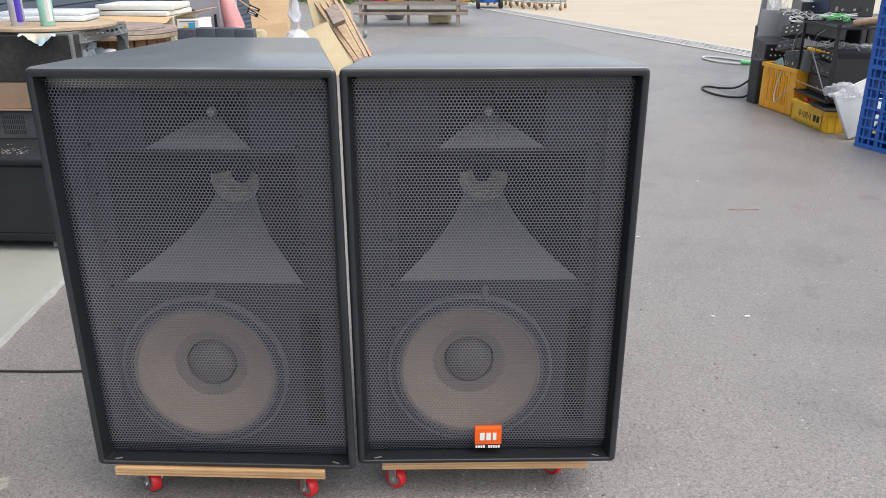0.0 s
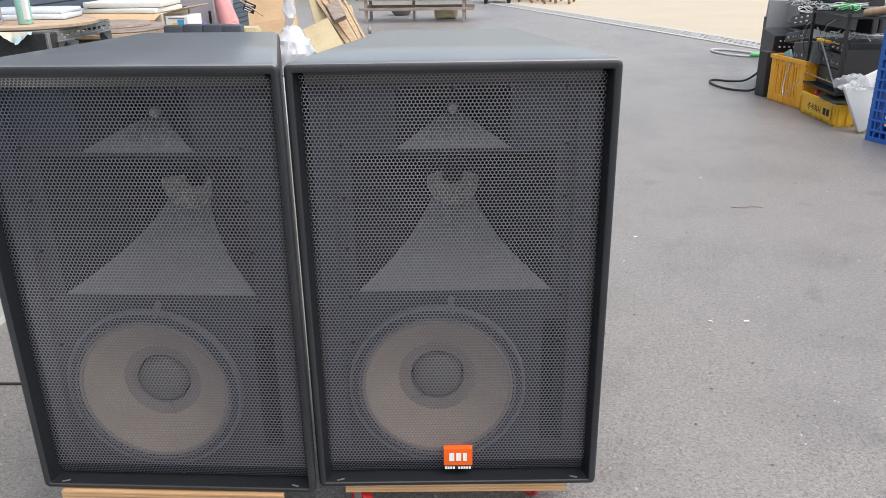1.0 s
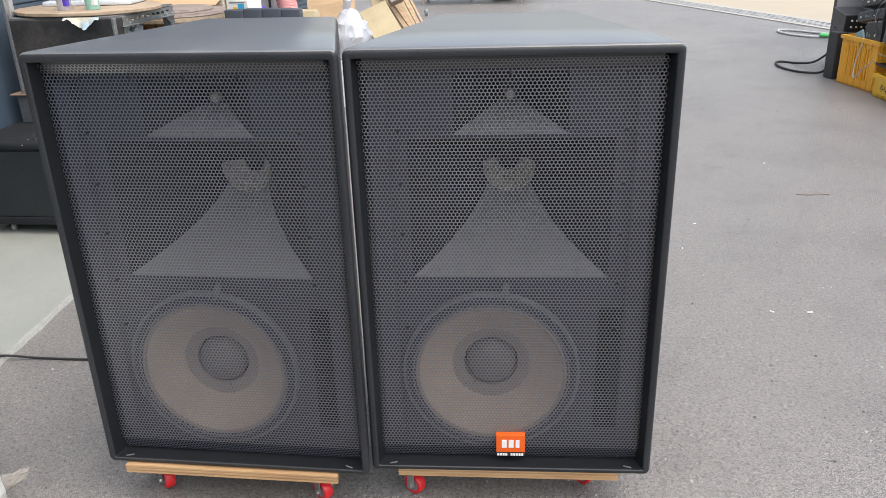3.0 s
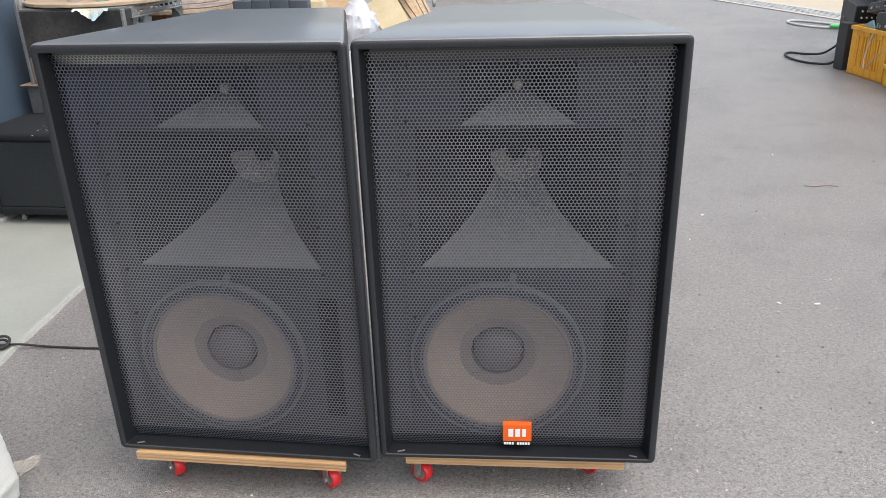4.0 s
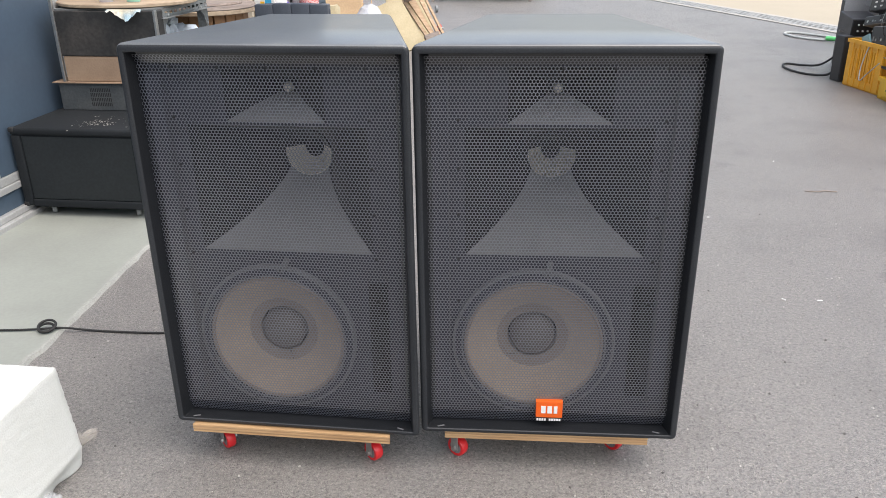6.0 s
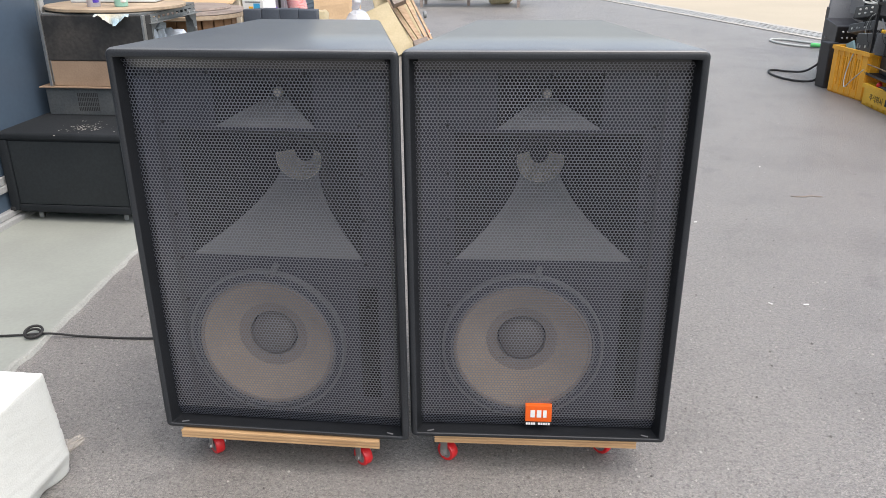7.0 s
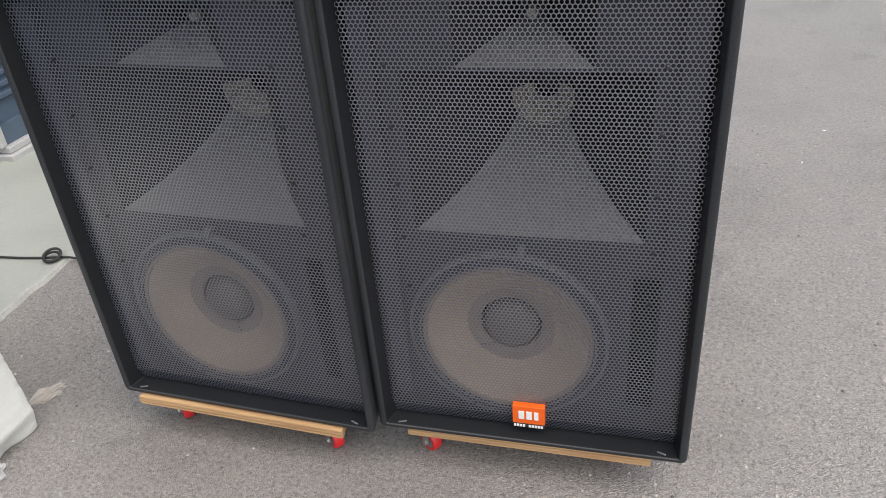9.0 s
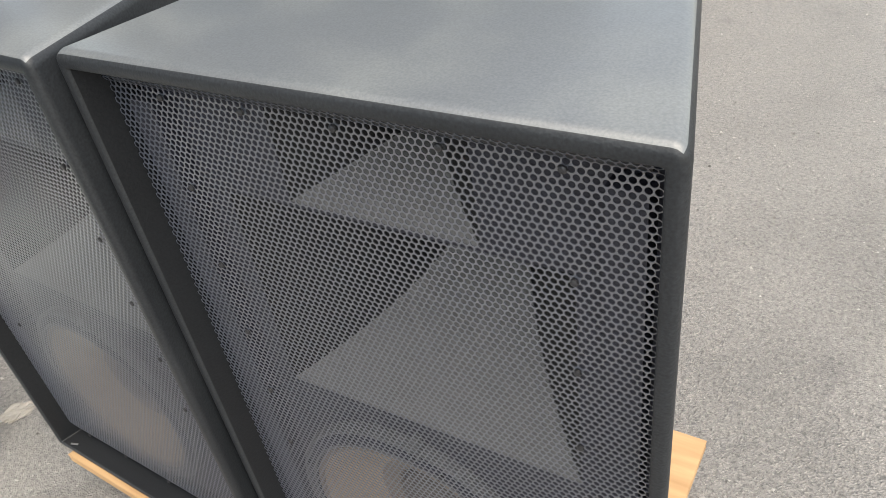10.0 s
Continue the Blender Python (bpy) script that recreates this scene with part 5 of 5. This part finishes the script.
device(2.775, 7.46, 0.0, 0.085, 0.13, 0.385, 14, DARKBOX, "narrow black device standing on its end on asphalt")
device(3.09, 7.62, 0.365, 0.34, 0.23, 0.145, 90, DARKBOX, "black device with two rows of pale knobs in the heap", knobs=8, lean=-6)
device(2.99, 7.62, 0.0, 0.5, 0.6, 0.362, 0, DARKBOX, "large black device at the heap's foot")
solid("metal_sheet", box(0, 0.30, 0, 0.012, 0, 0.42, 0.003), STEELGREY, pose(2.90, 8.0, 0.36, -6, 3, -4), "plain dark grey metal sheet standing in the heap", "sheet")
solid("metal_sheet", box(0, 0.13, 0, 0.012, 0, 0.64, 0.003), STEELGREY, pose(3.0, 8.32, 0.602, 0, 3, -6), "tall narrow grey metal sheet behind the heap", "sheet")
device(3.03, 8.05, 0.0, 0.5, 0.4, 0.6, 0, DARKBOX, "black rack device low in the heap")
device(2.90, 6.88, 0.375, 0.36, 0.28, 0.17, 8, GREYBOX, "grey amplifier tilted in an orange crate", tilt=-8, lean=9, ports=3)
device(2.985, 6.40, 0.232, 0.36, 0.46, 0.14, 2, RACKBLACK, "black device on the rack's lower shelf", ports=2)
device(2.990, 6.42, 0.374, 0.38, 0.42, 0.11, 3, RACKBLACK, "black device with pale sockets in the rack", ports=5)
device(3.005, 6.45, 0.487, 0.36, 0.40, 0.09, -3, DARKBOX, "dark mixer in the rack under cables", knobs=6)
device(2.945, 7.06, 0.55, 0.34, 0.34, 0.075, 10, GREYBOX, "flat grey device tilted on the heap", tilt=-12, lean=14, ports=4)
device(2.965, 7.08, 0.655, 0.36, 0.40, 0.10, 4, DARKBOX, "black device tilted on the heap", tilt=-10, lean=10, knobs=6)
device(3.36, 7.28, 0.765, 0.30, 0.36, 0.13, 84, GREYBOX, "grey device high on the heap", knobs=6, lean=-6)
device(3.42, 7.05, 0.0, 0.55, 0.75, 0.76, 0, DARKBOX, "black rack behind the steel rack")
device(3.46, 7.0, 0.79, 0.34, 0.36, 0.16, 90, NAVY, "dark navy device on the rack's top", ports=3)
device(3.42, 7.45, 0.90, 0.42, 0.42, 0.13, 75, DARKBOX, "black device topping the heap", ports=4)
device(3.42, 7.55, 0.60, 0.3, 0.4, 0.2, 90, GREYBOX, "grey device with sockets behind others", ports=3)
slab("cream_panel", 3.10, 8.25, 0.60, 0.12, 0.03, 0.42, 0, BEIGE, "cream plastic panel standing in the heap", "panel", 0.008, 0.002)
solid("plastic_bag", crinkled(0.11, 0.10, 0.26, 5.0), PLASTIC, pose(3.10, 8.10, 0.62), "crumpled white plastic bag on the heap", "plastic bag", smooth=True)
slab("teal_sheet", 2.86, 7.12, 0.27, 0.02, 0.09, 0.18, 15, TEAL, "teal foam sheet stuck in an orange crate", "sheet", 0.006, 0.004, tilt=-28)
solid("wood_roller", lathe([(0, 0), (0.028, 0), (0.032, 0.01), (0.032, 0.38), (0.028, 0.39), (0, 0.39)], 20), TIMBER, pose(3.055, 6.42, 0.785, 0, 78, -35), "pale wooden roller on the rack's top", "roller", smooth=True)
rnd = random.Random(11)


def cable_heap(cx, cy, cz, n, spread, mat, label, r=0.004):
    for k in range(n):
        a0 = rnd.uniform(0, 6.28)
        pts = [(cx + spread * rnd.uniform(0.3, 1) * math.cos(a0 + 0.9 * i) * (1 + 0.6 * (k % 2)), cy + spread * rnd.uniform(0.4, 1.2) * math.sin(a0 + 0.9 * i), cz + rnd.uniform(0, 0.05)) for i in range(8)]
        solid("cable", tube(pts, r, 6, smooth_steps=4), mat, pose(0, 0, 0), label, "cable", "tangled cables")


cable_heap(3.06, 6.72, 0.785, 3, 0.10, GREENC, "thin green cable tangled on the rack's top")
cable_heap(3.04, 6.8, 0.785, 4, 0.13, WHITEC, "pale grey cable tangled on the rack's top")
cable_heap(3.0, 7.15, 0.74, 5, 0.11, WHITEC, "pale cable tangled over devices")
cable_heap(3.02, 6.62, 0.59, 4, 0.10, WHITEC, "pale cable in the steel rack")
solid("cable", tube([(2.915, 7.2, 0.33), (2.845, 7.1, 0.36), (2.800, 7.08, 0.2), (2.775, 7.0, 0.1), (2.795, 6.93, 0.16), (2.825, 6.8, 0.27)], 0.004, 6), WHITEC, pose(0, 0, 0), "pale cable hanging over an orange crate", "cable")
solid("screwdriver", lathe([(0, 0), (0.012, 0), (0.014, 0.02), (0.012, 0.1), (0.005, 0.11), (0.004, 0.2), (0, 0.2)], 12), YELLOW, pose(2.870, 6.72, 0.575, 100, 0, 60), "yellow-handled screwdriver hanging in the rack", "screwdriver", smooth=True)

cable_heap(3.16, 6.45, 0.60, 5, 0.12, WHITEC, "pale cable looped inside the steel rack")
cable_heap(3.02, 7.0, 0.50, 3, 0.10, RUBBER, "black cable tangled over devices")
cable_heap(2.98, 7.3, 0.78, 4, 0.13, WHITEC, "pale cable tangled on the heap", 0.003)
cable_heap(3.2, 7.1, 0.80, 4, 0.16, RUBBER, "black cable tangled on the heap", 0.003)
for k in range(6):
    x, y, z = 2.88 + 0.03 * (k % 3), 6.5 + 0.13 * k, 0.74 - 0.012 * k
    solid("cable", tube([(x + 0.04, y, z), (x - 0.012, y + 0.02, z - 0.05), (x - 0.02, y + 0.05, z - 0.16), (x + 0.005, y + 0.03 * (k % 4), z - 0.24), (x + 0.06, y + 0.06, z - 0.27)], 0.002, 6, smooth_steps=5), (RUBBER, WHITEC, RUBBER)[k % 3],
          pose(0, 0, 0), ("black cable hanging down the heap", "pale cable hanging down the heap", "black cable hanging down the heap")[k % 3], "cable", "hanging cables")

# cable loops on the ground by the heap
loop = [(2.80, 7.62, 0.22), (2.78, 8.0, 0.06), (2.70, 8.25, 0.012), (2.60, 8.33, 0.012), (2.53, 8.28, 0.012), (2.50, 8.1, 0.012), (2.54, 7.88, 0.012), (2.64, 7.74, 0.012), (2.75, 7.66, 0.03), (2.80, 7.60, 0.12)]
solid("cable", tube(loop, 0.010, 8), RUBBER, pose(0, 0, 0), "thick black cable looped on asphalt", "cable")
loop = [(3.67, 9.98, 0.03), (3.52, 10.35, 0.014), (3.32, 10.60, 0.014), (3.18, 10.64, 0.014), (3.13, 10.48, 0.014), (3.2, 10.22, 0.014), (3.38, 10.02, 0.014), (3.58, 9.92, 0.02)]
solid("hose", tube(loop, 0.013, 8), WHITEC, pose(0, 0, 0), "pale hose looped on asphalt", "hose")
solid("hose_plug", lathe([(0, 0), (0.022, 0), (0.026, 0.03), (0.02, 0.13), (0, 0.13)], 16), GREENC, pose(3.44, 9.98, 0.035, 90, 0, 60), "green hose coupling on the ground", "coupling", smooth=True)

# blue plastic pallet on edge
pal = thing("plastic_pallet", pose(2.945, 5.85, 0.0, 0, 0, -66), "blue plastic pallet standing on its edge", "pallet")
S = 1.1
for k in range(17):
    z = (S - 0.016) * k / 16
    part("bar", box(0, S, 0.0, 0.024, z, z + (0.030 if k in (0, 8, 16) else 0.014) - (0.014 if k == 16 else 0), 0.002), BLUE, pal)
for k in range(22):
    x = k * (S - 0.03) / 21
    w = 0.03 if k % 3 == 0 else 0.012
    part("rib", box(x, x + w, 0.002, 0.022 if k % 3 else 0.11, 0.012, S - 0.012, 0.002), BLUE, pal)
for x0, z0, side in ((0.06, 0.05, 1), (0.40, 0.05, -1), (0.06, 0.60, 1), (0.40, 0.60, -1), (0.70, 0.05, 1), (0.70, 0.60, 1)):
    part("brace", tube([(x0, 0.012, z0), (x0 + side * 0.28, 0.012, z0 + 0.42)], 0.008, 4, smooth_steps=1), BLUE, pal, "diagonal brace")
for z in (0.0, 0.5, S - 0.09):
    part("runner", box(0.002, S - 0.002, 0.1, 0.13, z + 0.002, z + 0.09, 0.004), BLUE, pal)
part("back_deck", box(0.10, S - 0.003, 0.131, 0.137, 0.01, S - 0.01), BLUE, pal)
for k in range(9):
    part("back_bar", box(0.001, S - 0.001, 0.112, 0.128, 0.11 + 0.115 * k, 0.14 + 0.115 * k), BLUE, pal)
solid("foam_board", crumple(box(0, 0.32, 0, 0.04, 0, 0.36, 0.008), 0.003, 9), FOAM, pose(2.985, 6.03, 0.004, -6, -24, 8), "white foam board leaning between crate and pallet", "foam board", smooth=True)
solid("plastic_bag", crinkled(0.15, 0.07, 0.12, 2.0), PLASTIC, pose(2.945, 6.10, 0.30), "crumpled clear plastic sheet over a foam board", "plastic sheet", smooth=True)


# ---- near the camera ----
bm = box(-0.42, 0.0, 0.0, 0.62, 0, 0.303, 0.005, 2)
bmesh.ops.subdivide_edges(bm, edges=[e for e in bm.edges if e.calc_length() > 0.1], cuts=40, use_grid_fill=True)
for v in bm.verts:                                   # the sawn side leans out at its foot, and its lower edge is broken off
    v.co.x += 0.030 * (1 - v.co.z / 0.303) if v.co.x > -0.2 else 0
    if v.co.z < 0.06 and v.co.x > -0.1:
        v.co.x -= 0.5 * (0.06 - v.co.z) * (1 + 0.8 * noise.noise(v.co * 14))
crumple(bm, 0.0012, 5, 2.0)
crumple(bm, 0.0010, 60, 5.0)
crumple(bm, 0.0016, 140, 1.0)
solid("foam_block", bm, FOAM, pose(-0.948, 1.19, 0.0, 0, 0, 0), "rough-cut white polystyrene block on asphalt", "foam block", smooth=True)
bm = crinkled(0.06, 0.05, 0.03, 9.0)
solid("plastic_scrap", bm, PLASTIC, pose(-0.95, 1.64, 0.004, 0, 0, 20), "torn clear plastic scrap by a foam block", "plastic scrap", smooth=True)

solid("tape_scrap", crinkled(0.030, 0.050, 0.012, 3.0), TAPE, pose(-1.0, 1.915, 0.002, 0, 0, -25), "torn pale translucent tape scrap on asphalt", "tape scrap", smooth=True)
for x, y, a, s in ((1.299, 3.025, 8, 0.010), (1.169, 3.021, -40, 0.008), (1.05, 3.9, 10, 0.007), (1.60, 4.9, 60, 0.008), (0.95, 3.6, 80, 0.006)):
    solid("paint_chip", box(-s, s, -s * 0.3, s * 0.3, 0.001, 0.005, 0.001), WHITE, pose(x, y, 0, 0, 0, a), "small white paint chip on asphalt", "chip", "scattered chips")
solid("twig", tube([(1.62, 4.35, 0.003), (1.68, 4.34, 0.004), (1.72, 4.36, 0.003), (1.78, 4.35, 0.003)], 0.003, 6), OLDWOOD, pose(0, 0, 0), "thin dry twig on asphalt", "twig")

# loose stones on the asphalt
rnd = random.Random(21)
verts, faces = [], []
for k in range(3000):
    near = k < 2300
    x, y = (rnd.uniform(-1.3, 2.2), rnd.uniform(0.9, 4.2)) if near else (rnd.uniform(-1.3, 2.6), rnd.uniform(4.2, 7))
    r = rnd.choice((0.0016, 0.002, 0.0028, 0.004)) * rnd.uniform(0.7, 1.3)
    a, i = rnd.uniform(0, 6.28), len(verts)
    verts += [(x + r * math.cos(a + q * 1.5708) * rnd.uniform(0.8, 1.3), y + r * math.sin(a + q * 1.5708) * rnd.uniform(0.8, 1.3), 0) for q in range(4)]
    verts += [(x + 0.5 * r * math.cos(a + q * 1.5708), y + 0.5 * r * math.sin(a + q * 1.5708), r * 0.8) for q in range(4)]
    faces += [(i + q, i + (q + 1) % 4, i + 4 + (q + 1) % 4, i + 4 + q) for q in range(4)] + [(i + 4, i + 5, i + 6, i + 7)]
me = bpy.data.meshes.new("gravel")
me.from_pydata(verts, [], faces)
STONE = bpy.data.materials.new("loose_grit")
STONE.use_nodes = True
n, l = STONE.node_tree.nodes, STONE.node_tree.links
geo = n.new("ShaderNodeNewGeometry")
r = n.new("ShaderNodeValToRGB")
r.color_ramp.elements[0].color, r.color_ramp.elements[1].color = (0.1, 0.095, 0.09, 1), (0.5, 0.48, 0.45, 1)
l.new(geo.outputs["Random Per Island"], r.inputs["Fac"])
l.new(r.outputs["Color"], n["Principled BSDF"].inputs["Base Color"])
n["Principled BSDF"].inputs["Roughness"].default_value = 0.9
me.materials.append(STONE)
tagged(new("gravel", me), "loose grit scattered over the asphalt", "gravel", kind="stuff")

# thin black cable from the building to behind the speakers, with a loop in it
CZ = 0.005
pts = [(-2.2, 2.40, 0.018), (-1.9, 2.43, 0.018), (-1.62, 2.455, 0.018), (-1.50, 2.475, 0.018), (-1.41, 2.495, 0.018), (-1.30, 2.51, CZ), (-1.1, 2.515, CZ), (-0.9, 2.54, CZ), (-0.7, 2.56, CZ), (-0.45, 2.6, CZ)]
solid("cable", tube(pts, 0.0040, 8), RUBBER, pose(0, 0, 0), "thin black cable with a coiled loop on the floor", "cable", smooth=True)
bm = bmesh.new()
for r0, h0, dx in ((0.025, 0.0, 0.0), (0.029, 0.007, 0.003)):
    lathe([(r0 + 0.0045 * math.cos(a), 0.0045 * math.sin(a)) for a in [k * math.pi / 4 for k in range(8)]], 32, bm, pose(dx, dx, h0, 2 * dx * 1000, 0, 0), close=True)
solid("cable_coil", bm, RUBBER, pose(-1.462, 2.478, 0.024, 10, 6, 0), "black cable end coiled into a ring", "cable", smooth=True)
